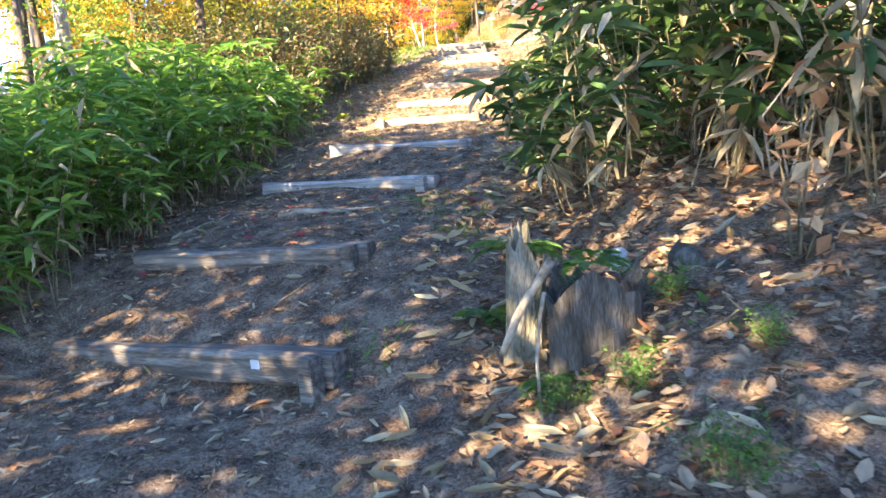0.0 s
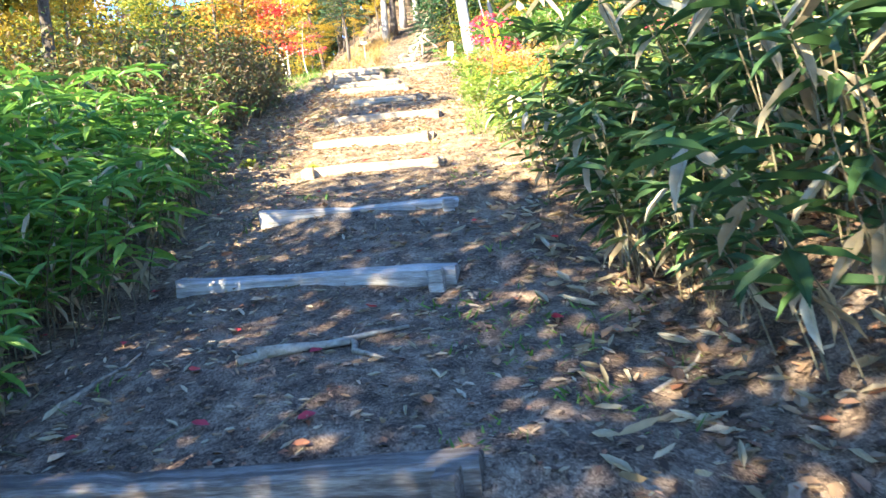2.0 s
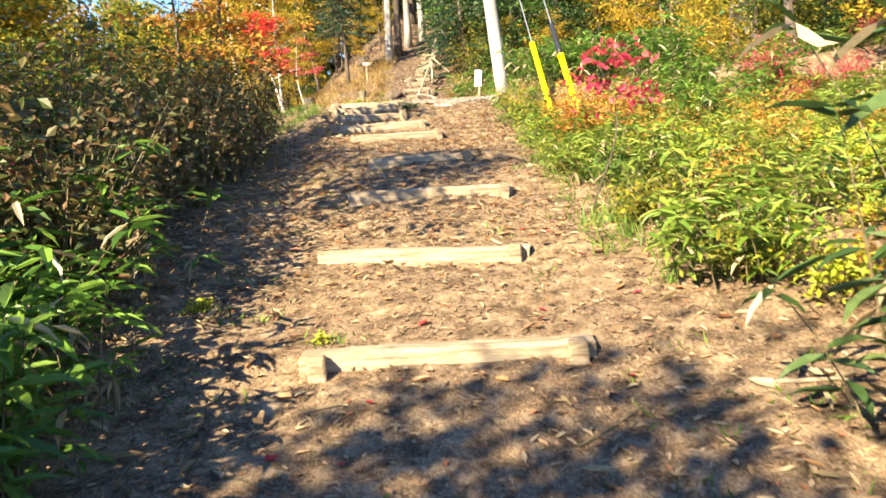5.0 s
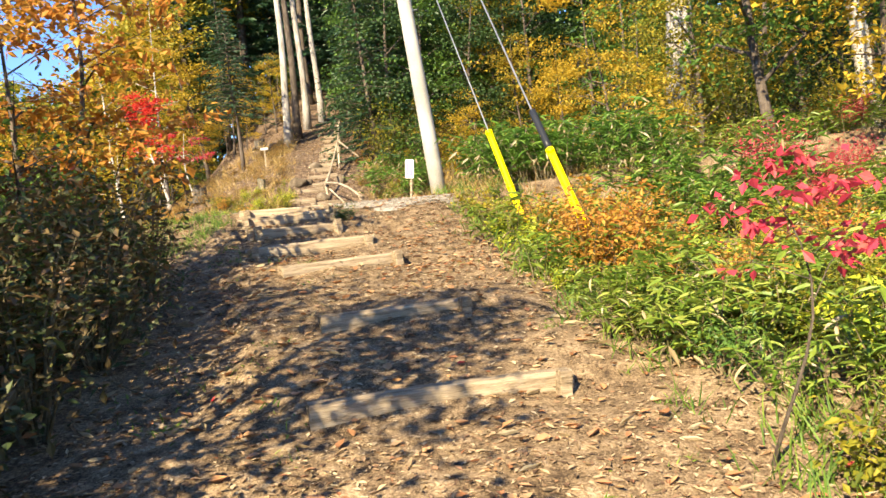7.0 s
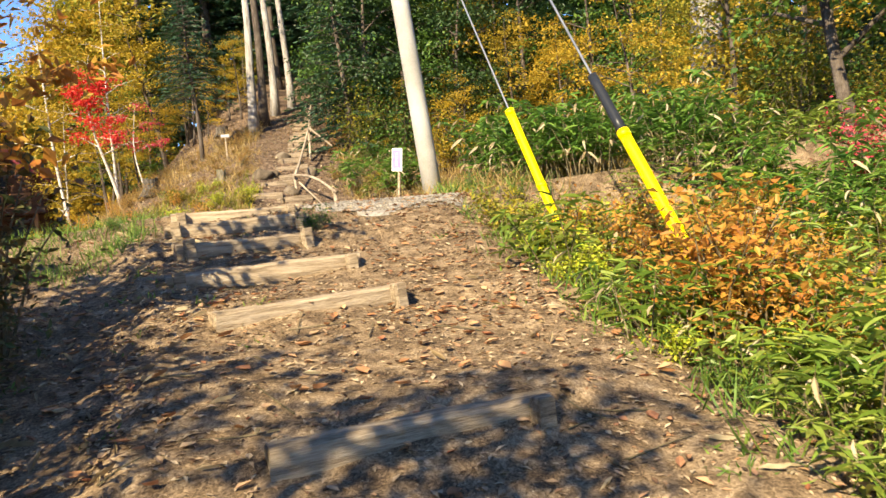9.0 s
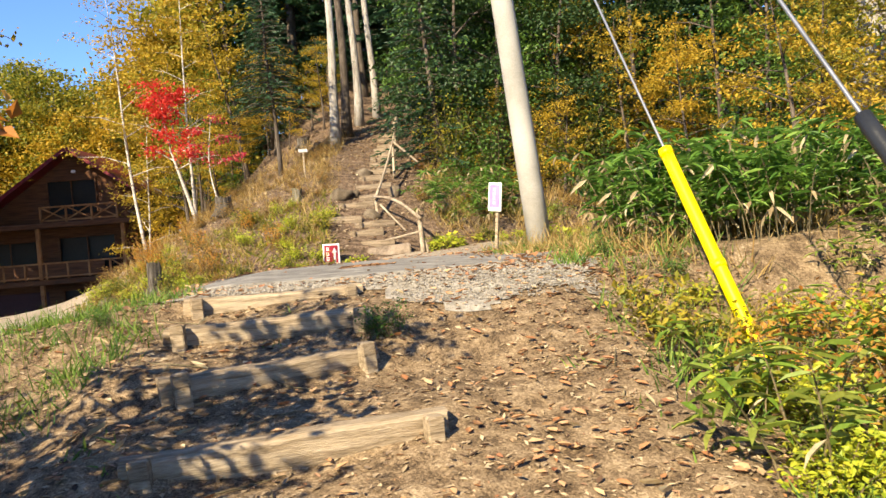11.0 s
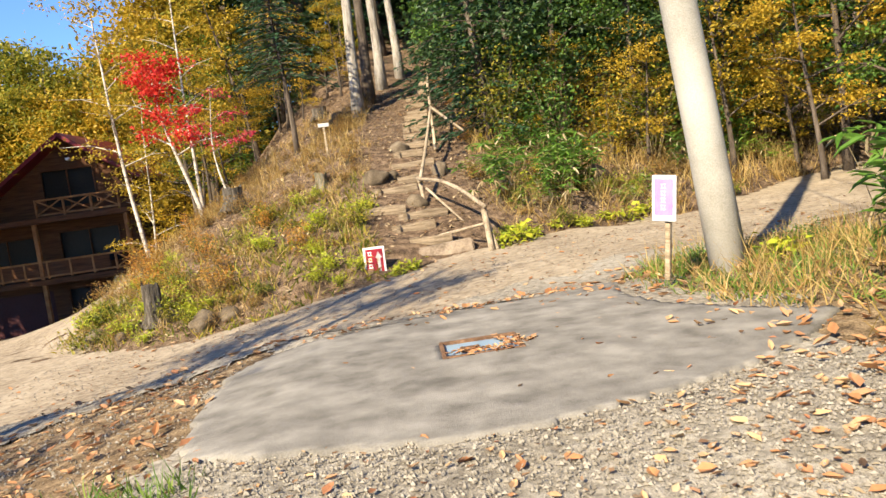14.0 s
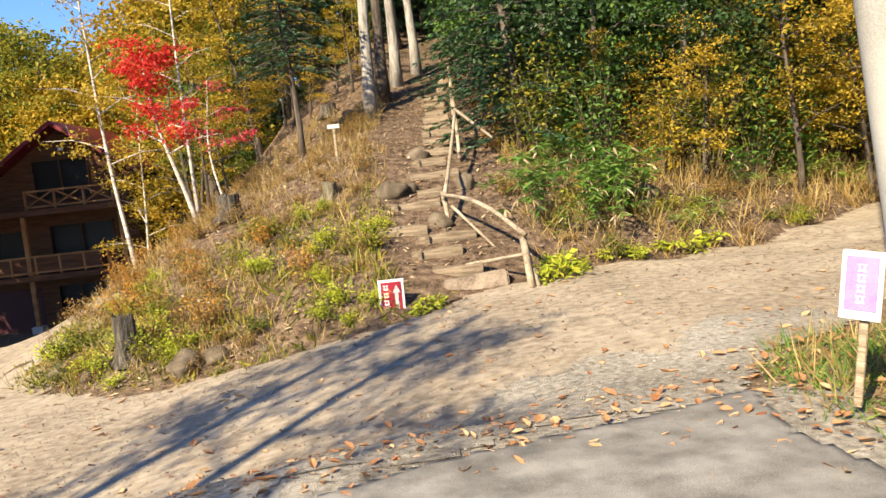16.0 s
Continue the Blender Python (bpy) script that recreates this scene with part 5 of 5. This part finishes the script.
# tall trees behind the camera's start and beside the path that shade it
canopy = [broadleaf("shade_tree", "leafy green tree beside the path, casting dappled shade", 250 + k, 9.0, 3.0, .45, GREEN, BARK_DARK, 3000, (.14, .24), 60, .14) for k in range(2)]
place(canopy, [(-3.0, -13.6), (-3.6, -11.2), (-3.0, -8.8), (-3.8, -6.4), (-.6, -15.2), (.8, -17.4), (-1.2, -18.5), (-.9, -10.3), (1.0, -11.9), (-2.0, -6.6), (.2, -13.0), (-1.3, -8.0)], prng, (.85, 1.05), 2)
for k, (x, y, q) in enumerate(((-2.7, 2.7, .68), (-4.4, .9, .6), (-5.8, 2.6, .75), (-6.8, 4.4, .72), (-4.9, 4.3, .66), (-5.5, 6.0, .6))):
    copy_thing(canopy[k % 2], pose(x, y, ground_z(x, y), 0, 0, 50 * k) @ Matrix.Diagonal((q, q, q, 1)))

# crimson sapling beside the path
crim = broadleaf("crimson_sapling", "thin sapling with a spray of crimson leaves", 262, 1.45, .48, .58, PINKRED, BARK_DARK, 230, (.05, .09), 16, .012, 0, limbs=6)
crim.matrix_basis = pose(2.12, 4.3, ground_z(2.12, 4.3), 0, -5, 20)
# saplings by the stump
sap = broadleaf("sapling", "thin pale sapling among the bamboo grass", 260, 3.2, .7, .6, GREEN, BARK_BIRCH, 160, (.08, .14), 12, .045, 0, limbs=6)
sap.matrix_basis = pose(4.15, -4.7, ground_z(4.15, -4.7))
ol = bush("orange_sapling", "sapling with large drooping orange-brown leaves", 261, FALLEN_ORANGE, .45, 1.15, 60, (.09, .16), twigs=4)
ol.matrix_basis = pose(3.95, -5.9, ground_z(3.95, -5.9))
copy_thing(ol, pose(3.6, -5.2, ground_z(3.6, -5.2), 0, 0, 140) @ Matrix.Diagonal((.7, .7, .7, 1)))
for k, (x, y) in enumerate(((2.98, -5.7), (3.15, -5.3), (2.75, -5.62), (3.4, -5.7), (3.2, -6.2), (2.62, -4.7))):
    q = prng.uniform(.35, .6)
    copy_thing(sh_green[k % 2], pose(x, y, ground_z(x, y), 0, 0, prng.uniform(0, 360)) @ Matrix.Diagonal((q, q, q, 1)))


# ferns, creeper, stone, log and twigs by the old stump
def fern(x, y, z, size, fronds, seed):
    rng = np.random.RandomState(seed)
    t = thing("fern", "small green fern with feathery fronds by the stump", "fern", pose(x, y, z), "ferns by the stump")
    for k in range(fronds):
        a, rise = rng.uniform(0, 6.28), rng.uniform(.3, .8)
        u = np.linspace(.12, 1, 16)
        C_ = np.column_stack([u * math.cos(a), u * math.sin(a), rise * u - .75 * u * u]) * size
        P_ = np.repeat(C_, 2, 0)
        side = np.tile([1, -1], 16)[:, None] * np.array([[-math.sin(a), math.cos(a), 0]])
        D_ = side + np.array([[.45 * math.cos(a), .45 * math.sin(a), -.1]])
        L_ = size * .34 * np.repeat(np.sin(np.pi * (.12 + .84 * u)) + .1, 2)
        v_, f_ = leaves(P_, D_, L_, L_ * .32, rng, LEAF_QUAD, .15)
        part("frond", mesh_of("frond", v_, f_, GREEN), t)
    return t


for k, (x, y, z, q, n_) in enumerate(((2.86, -5.25, -.52, .17, 7), (2.72, -5.5, -.92, .13, 5), (2.55, -4.95, -.5, .22, 8), (2.35, -4.6, -.86, .2, 7), (3.15, -5.35, -.78, .15, 5))):
    fern(x, y, z, q, n_, 600 + k)
creeper = thing("creeper", "green creeper with rounded leaves climbing the stump", "climbing plant")
cr = np.random.RandomState(61)
cp = [(3.05 + .12 * math.sin(k) + .02 * k, -5.48 - .02 * k, -1.06 + .055 * k) for k in range(10)]
v, f = tube(cp, [.004] * 10, 4)
part("stalk", mesh_of("stalk", v, f, STEM), creeper)
cpts = np.array([cp[i] for i in cr.randint(0, 10, 26)]) + cr.normal(0, .05, (26, 3)) * np.array([1.6, .5, 1])
v, f = leaves(cpts, unit(cr, 26) + np.array([0, -.4, -.3]), cr.uniform(.05, .09, 26), cr.uniform(.04, .07, 26), cr)
part("foliage", mesh_of("foliage", v, f, GREEN), creeper)
rock("stone", "rounded whitish stone on the bank above the stump", 2.98, -4.7, .075, .06, .06, 71, CONCRETE, .05)
for k, (a, b_, r, mat_, what) in enumerate((((3.2, -4.95, -.56), (3.62, -5.35, -.68), .06, GREYSTUMP, "grey rotten log lying on the leafy bank"), ((2.72, -5.46, -.47), (2.53, -5.52, -.80), .018, RAILWOOD, "pale broken stick leaning on the stump"), ((2.70, -5.62, -.55), (2.66, -5.62, -1.12), .007, RAILWOOD, "thin pale stick standing by the stump"))):
    v, f = tube([Vector(a).lerp(Vector(b_), u) + Vector((.012 * math.sin(7 * u + k), 0, .01 * math.sin(9 * u))) for u in (0, .2, .4, .6, .8, 1)], [r * (1 - .25 * u) for u in (0, .2, .4, .6, .8, 1)], 9, .12, cr)
    tagged(new(("fallen_log", "broken_stick", "broken_stick")[k], mesh_of("stick", v, f, mat_, True)), what, ("log", "branch", "branch")[k])
culms = thing("bamboo_culms", "pale bare bamboo grass culms under the leaves", "bamboo grass")
for k in range(70):
    x, y = cr.uniform(2.95, 4.9), cr.uniform(-4.6, -3.4)
    if x < np.interp(y, [-4.6, -3.4], [3.5, 2.95]):
        continue
    z, h_ = ground_z(x, y), cr.uniform(.35, .8)
    v, f = tube([(x, y, z - .03), (x + cr.normal(0, .06), y + cr.normal(0, .05), z + h_ * .5), (x + cr.normal(0, .16), y + cr.normal(0, .1), z + h_)], [.007, .006, .004], 5)
    part("culm", mesh_of("culm", v, f, RAILWOOD), culms)


# ---- litter, grass, gravel ----
def litter(name, label, cat, mat, pts, ll, ratio, rng, kind=LEAF_CURL, lift=.004, flat=.12, parent=None):
    n = len(pts)
    P = np.array(pts)
    P = np.column_stack([P, land(P[:, 0], P[:, 1]) + lift])
    a = rng.uniform(0, 6.28, n)
    D = np.column_stack([np.cos(a), np.sin(a), rng.normal(0, flat, n)])
    L = rng.uniform(*ll, n)
    v, f = leaves(P, D, L, L * rng.uniform(ratio * .7, ratio * 1.3, n), rng, kind, .18)
    return tagged(new(name, mesh_of(name, v, f, mat)), label, cat, kind="stuff")


lr = np.random.RandomState(31)
near = lambda x, y: np.abs(x - .9) < 2.6
litter("leaf_litter", "small brown leaves and bits covering the dirt path", "leaf litter", LITTER, scatter_in(lr, 26000, -1.6, 4.6, -8.2, 5), (.018, .055), .5, lr, LEAF_QUAD, flat=.3)
litter("leaf_litter", "tan and brown leaf bits on the path", "leaf litter", LITTER_TAN, scatter_in(lr, 7000, -1.6, 4.2, -8.2, 5), (.02, .075), .28, lr, flat=.2)
litter("leaf_litter", "dry tan leaf bits on the sunlit path", "leaf litter", LITTER_TAN, scatter_in(lr, 17000, -2.6, 3.2, 4, 12.6), (.018, .06), .45, lr, LEAF_QUAD, flat=.3)
litter("leaf_litter", "brown leaf bits on the sunlit path", "leaf litter", LITTER, scatter_in(lr, 5000, -2.6, 3.2, 4, 12.6), (.018, .055), .45, lr, flat=.2)
litter("fallen_leaves", "large curled orange-brown fallen leaves", "fallen leaves", FALLEN_ORANGE, scatter_in(lr, 420, -2.2, 2.8, 8.5, 13.4) + scatter_in(lr, 110, .6, 2.6, 13, 17) + scatter_in(lr, 40, -1.5, 2, 13.4, 17) + scatter_in(lr, 60, -1.5, 2.4, 12.3, 13.9) + scatter_in(lr, 700, .7, 2.9, 8.5, 14), (.035, .085), .5, lr, lift=.015)
litter("fallen_leaves", "orange-brown leaves strewn along the road", "fallen leaves", FALLEN_ORANGE, scatter_in(lr, 900, -6, 6, 16.2, 23.5, lambda x, y: lr.rand(len(x)) < .25 + .75 * np.exp(-((y - road_low(x) - .5) / .7) ** 2) + .4 * np.exp(-((y - yb(x)) / .5) ** 2)), (.05, .12), .5, lr, lift=.015)
litter("fallen_leaves", "brown and orange leaves on the forest floor", "fallen leaves", FALLEN_ORANGE, scatter_in(lr, 260, -.8, 4.6, -8, 6) + scatter_in(lr, 420, -1.4, 2.4, 3, 9.5), (.05, .11), .5, lr, lift=.012)
litter("red_leaves", "a few crimson maple leaves on the path", "fallen leaves", LEAF_RED_SMALL, scatter_in(lr, 46, -1, 2.4, -4, 6), (.05, .08), .7, lr, lift=.01)
litter("bank_litter", "dry bamboo leaves heaped on the bank", "leaf litter", SASA_DRY, scatter_in(lr, 800, 1.9, 5, -6.5, 0), (.06, .16), .2, lr, lift=.02, flat=.25)
litter("bank_litter", "brown leaves heaped on the bank", "leaf litter", LITTER, scatter_in(lr, 4200, 2.3, 5.2, -7.5, -2), (.035, .08), .55, lr, lift=.02, flat=.3)
litter("hill_litter", "tan and brown litter on the hillside", "leaf litter", LITTER_TAN, scatter_in(lr, 9000, -7, 9, 22.6, 38, lambda x, y: y > yb(x)), (.05, .13), .4, lr, lift=.02, flat=.3)


def grass(name, label, mat, pts, hh, rng, width=.007, lean=.55):
    n = len(pts)
    P = np.array(pts)
    P = np.column_stack([P, land(P[:, 0], P[:, 1]) - .01])
    D = np.column_stack([rng.normal(0, lean, n), rng.normal(0, lean, n), np.ones(n)])
    L = rng.uniform(*hh, n)
    v, f = leaves(P, D, L, width * rng.uniform(.7, 1.4, n), rng, BLADE, .6)
    return tagged(new(name, mesh_of(name, v, f, mat)), label, "grass", kind="stuff")


def tufts(rng, centres, per, r):
    C = np.array(centres)
    i = np.repeat(np.arange(len(C)), per)
    return (C[i] + rng.normal(0, r, (len(i), 2))).tolist()


grass("dry_grass", "dry golden grass over the mound", GRASSDRY, tufts(lr, scatter_in(lr, 520, -7.2, .0, 22.6, 36, lambda x, y: (y > yb(x) - .1) & (x < -.9 + .02 * (y - 23))), 14, .10), (.15, .5), lr, .012)
grass("dry_grass", "tall dry golden grass on the bank", GRASSDRY, tufts(lr, scatter_in(lr, 420, 1.6, 10, 23.6, 29, lambda x, y: y > yb(x) - .1), 14, .10), (.2, .7), lr, .014)
grass("dry_grass", "dry grass beside the pole and shrubs", GRASSDRY, tufts(lr, scatter_in(lr, 170, 1.9, 4.4, 11, 18.4, lambda x, y: x > np.interp(y, [11, 14, 15.5, 17, 18.4], [2.1, 2.3, 1.9, 1.8, 2.4])), 14, .07), (.12, .45), lr, .009)
grass("green_grass", "green grass and weeds beside the path", GRASSGREEN, tufts(lr, scatter_in(lr, 260, 1.9, 3.2, 2.5, 13.5, lambda x, y: x > 1.75 + .25 * np.sin(y)) + scatter_in(lr, 60, 1.8, 4, 15.6, 18.4, lambda x, y: x > np.interp(y, [15.6, 17, 18.4], [2.0, 1.9, 2.4])), 12, .06), (.08, .3), lr, .010)
grass("green_grass", "short green grass beside the upper steps", GRASSGREEN, tufts(lr, scatter_in(lr, 560, -5.6, -1.2, 10.4, 13.6), 14, .08), (.05, .2), lr, .008)
grass("green_grass", "small green weeds on the path", GRASSGREEN, tufts(lr, [(2.0, -3.3), (1.9, -2.8), (1.7, -2.5), (2.1, -2.6), (1.5, -2.1), (1.75, -4.75), (1.85, -4.9), (-.5, 1.6), (.2, 2.05), (2.2, 1.0), (-.3, 2.6), (-.6, 3.4), (.4, .35), (1.2, 4.0), (-.9, 5.6), (-.7, 6.2), (1.8, 6.6)], 40, .12), (.03, .10), lr, .012, 1.2)
grass("mound_weeds", "yellow-green weeds at the foot of the mound", YELGREEN, tufts(lr, scatter_in(lr, 330, -6.9, -.8, 22.4, 27, lambda x, y: (y > yb(x) - .15)), 8, .12), (.08, .3), lr, .03, .8)

litter("road_litter", "small brown leaf bits on the dirt road", "leaf litter", LITTER, scatter_in(lr, 5200, -6, 7, 16, 25, lambda x, y: (y > road_low(x) - .3) & (y < yb(x) + .2)), (.02, .06), .5, lr, LEAF_QUAD, flat=.3, lift=.016)
litter("pad_litter", "brown leaf bits around the gravel and asphalt", "leaf litter", LITTER, scatter_in(lr, 1500, -4.5, 3.2, 12.2, 17.6, lambda x, y: ~in_poly(x, y, ASPH) | (lr.rand(len(x)) < .05)), (.02, .05), .5, lr, lift=.025)
lidl = np.random.RandomState(51)
an = lidl.uniform(3.6, 7.4, 130)
litter("lid_litter", "orange-brown leaves gathered round the drain lid", "fallen leaves", FALLEN_ORANGE, [(.20 + .27 * math.cos(a) * lidl.uniform(.3, 1.1), 15.10 + .25 * math.sin(a) * lidl.uniform(.3, 1.1)) for a in an], (.03, .06), .5, lidl, lift=.035)
litter("fallen_leaves", "orange-brown leaves drifted at the edge of the asphalt", "fallen leaves", FALLEN_ORANGE, scatter_in(lr, 420, -4.4, -1.5, 13.2, 16.2) + scatter_in(lr, 160, -1.6, 1.6, 16.2, 17.6), (.04, .10), .5, lr, lift=.02, flat=.2)
verge = lambda x, y: x > np.interp(y, [14.6, 15.6, 16.4, 17.4, 18.4], [2.35, 1.95, 1.75, 1.8, 2.3])
grass("verge_grass", "green weeds round the foot of the pole", GRASSGREEN, tufts(lr, scatter_in(lr, 300, 1.6, 4.6, 14.6, 18.6, verge), 14, .07), (.05, .17), lr, .011, .8)
grass("verge_straw", "dry straw round the foot of the pole", GRASSDRY, tufts(lr, scatter_in(lr, 220, 1.6, 4.6, 13.4, 18.6, lambda x, y: verge(x, y) | ((y < 14.8) & (x > 2.1))), 12, .08), (.06, .3), lr, .008, .9)
litter("verge_leaves", "orange-brown leaves on the grass verge", "fallen leaves", FALLEN_ORANGE, scatter_in(lr, 260, 1.3, 3.4, 13, 18.4), (.05, .12), .5, lr, lift=.03, flat=.25)
litter("path_straw", "dry bamboo leaves and straw along the path's edges", "leaf litter", SASA_DRY, scatter_in(lr, 1500, -1.4, 3.2, -6, 12.5, lambda x, y: lr.rand(len(x)) < .12 + .88 * smooth01(.6, 1.4, np.abs(x - np.interp(y, [-6, 0, 8, 12.5], [1.2, .8, .6, .2])))), (.05, .15), .14, lr, lift=.012, flat=.2)
grass("path_weeds", "sparse green weeds along the path's edges", GRASSGREEN, tufts(lr, scatter_in(lr, 170, -1.3, 2.6, -4, 12, lambda x, y: np.abs(x - .7) > .75), 16, .06), (.02, .09), lr, .010, 1.1)
# twigs and straw on the path
tw = np.random.RandomState(33)
items = []
for k in range(170):
    x, y = tw.uniform(-1.2, 4.2), tw.uniform(-7.5, 12.5)
    a, L_ = tw.uniform(0, 3.14), tw.uniform(.12, .45)
    p = [(x + L_ * u * math.cos(a), y + L_ * u * math.sin(a)) for u in (-.5, 0, .5)]
    items.append(tube([(q[0], q[1], ground_z(*q) + .012) for q in p], [.005, .004, .002], 5))
v, f = join_vf(items)
tagged(new("twigs", mesh_of("twigs", v, f, STEM)), "thin dry twigs lying on the path", "twigs", kind="stuff")
# pebbles of the gravel
pts = scatter_in(lr, 8000, -1.4, 2.0, 12.35, 13.95) + scatter_in(lr, 1300, .45, 2.0, 11.85, 12.4) + scatter_in(lr, 2500, -4.5, -1.5, 13.4, 16.2) + scatter_in(lr, 7000, -6, 6, 16.0, 22.5, lambda x, y: ~in_poly(x, y, ASPH))
P = np.array(pts)
Z = land(P[:, 0], P[:, 1])
tet = np.array([(1, 0, 0), (-.5, .87, 0), (-.5, -.87, 0), (0, 0, .8), (.1, .1, -.6)])
S = lr.uniform(.004, .014, (len(P), 1, 1))
ang = lr.uniform(0, 6.28, len(P))
V = tet[None] * S * lr.uniform(.7, 1.3, (len(P), 5, 1))
ca, sa = np.cos(ang)[:, None], np.sin(ang)[:, None]
V = np.stack([V[..., 0] * ca - V[..., 1] * sa, V[..., 0] * sa + V[..., 1] * ca, V[..., 2]], -1) + np.column_stack([P, Z + .015])[:, None, :]
F = [tuple(i * 5 + q for q in t_) for i in range(len(P)) for t_ in ((0, 1, 3), (1, 2, 3), (2, 0, 3), (1, 0, 4), (2, 1, 4), (0, 2, 4))]
tagged(new("gravel", mesh_of("gravel", V.reshape(-1, 3), F, PEBBLE)), "loose grey gravel stones", "gravel", kind="stuff")
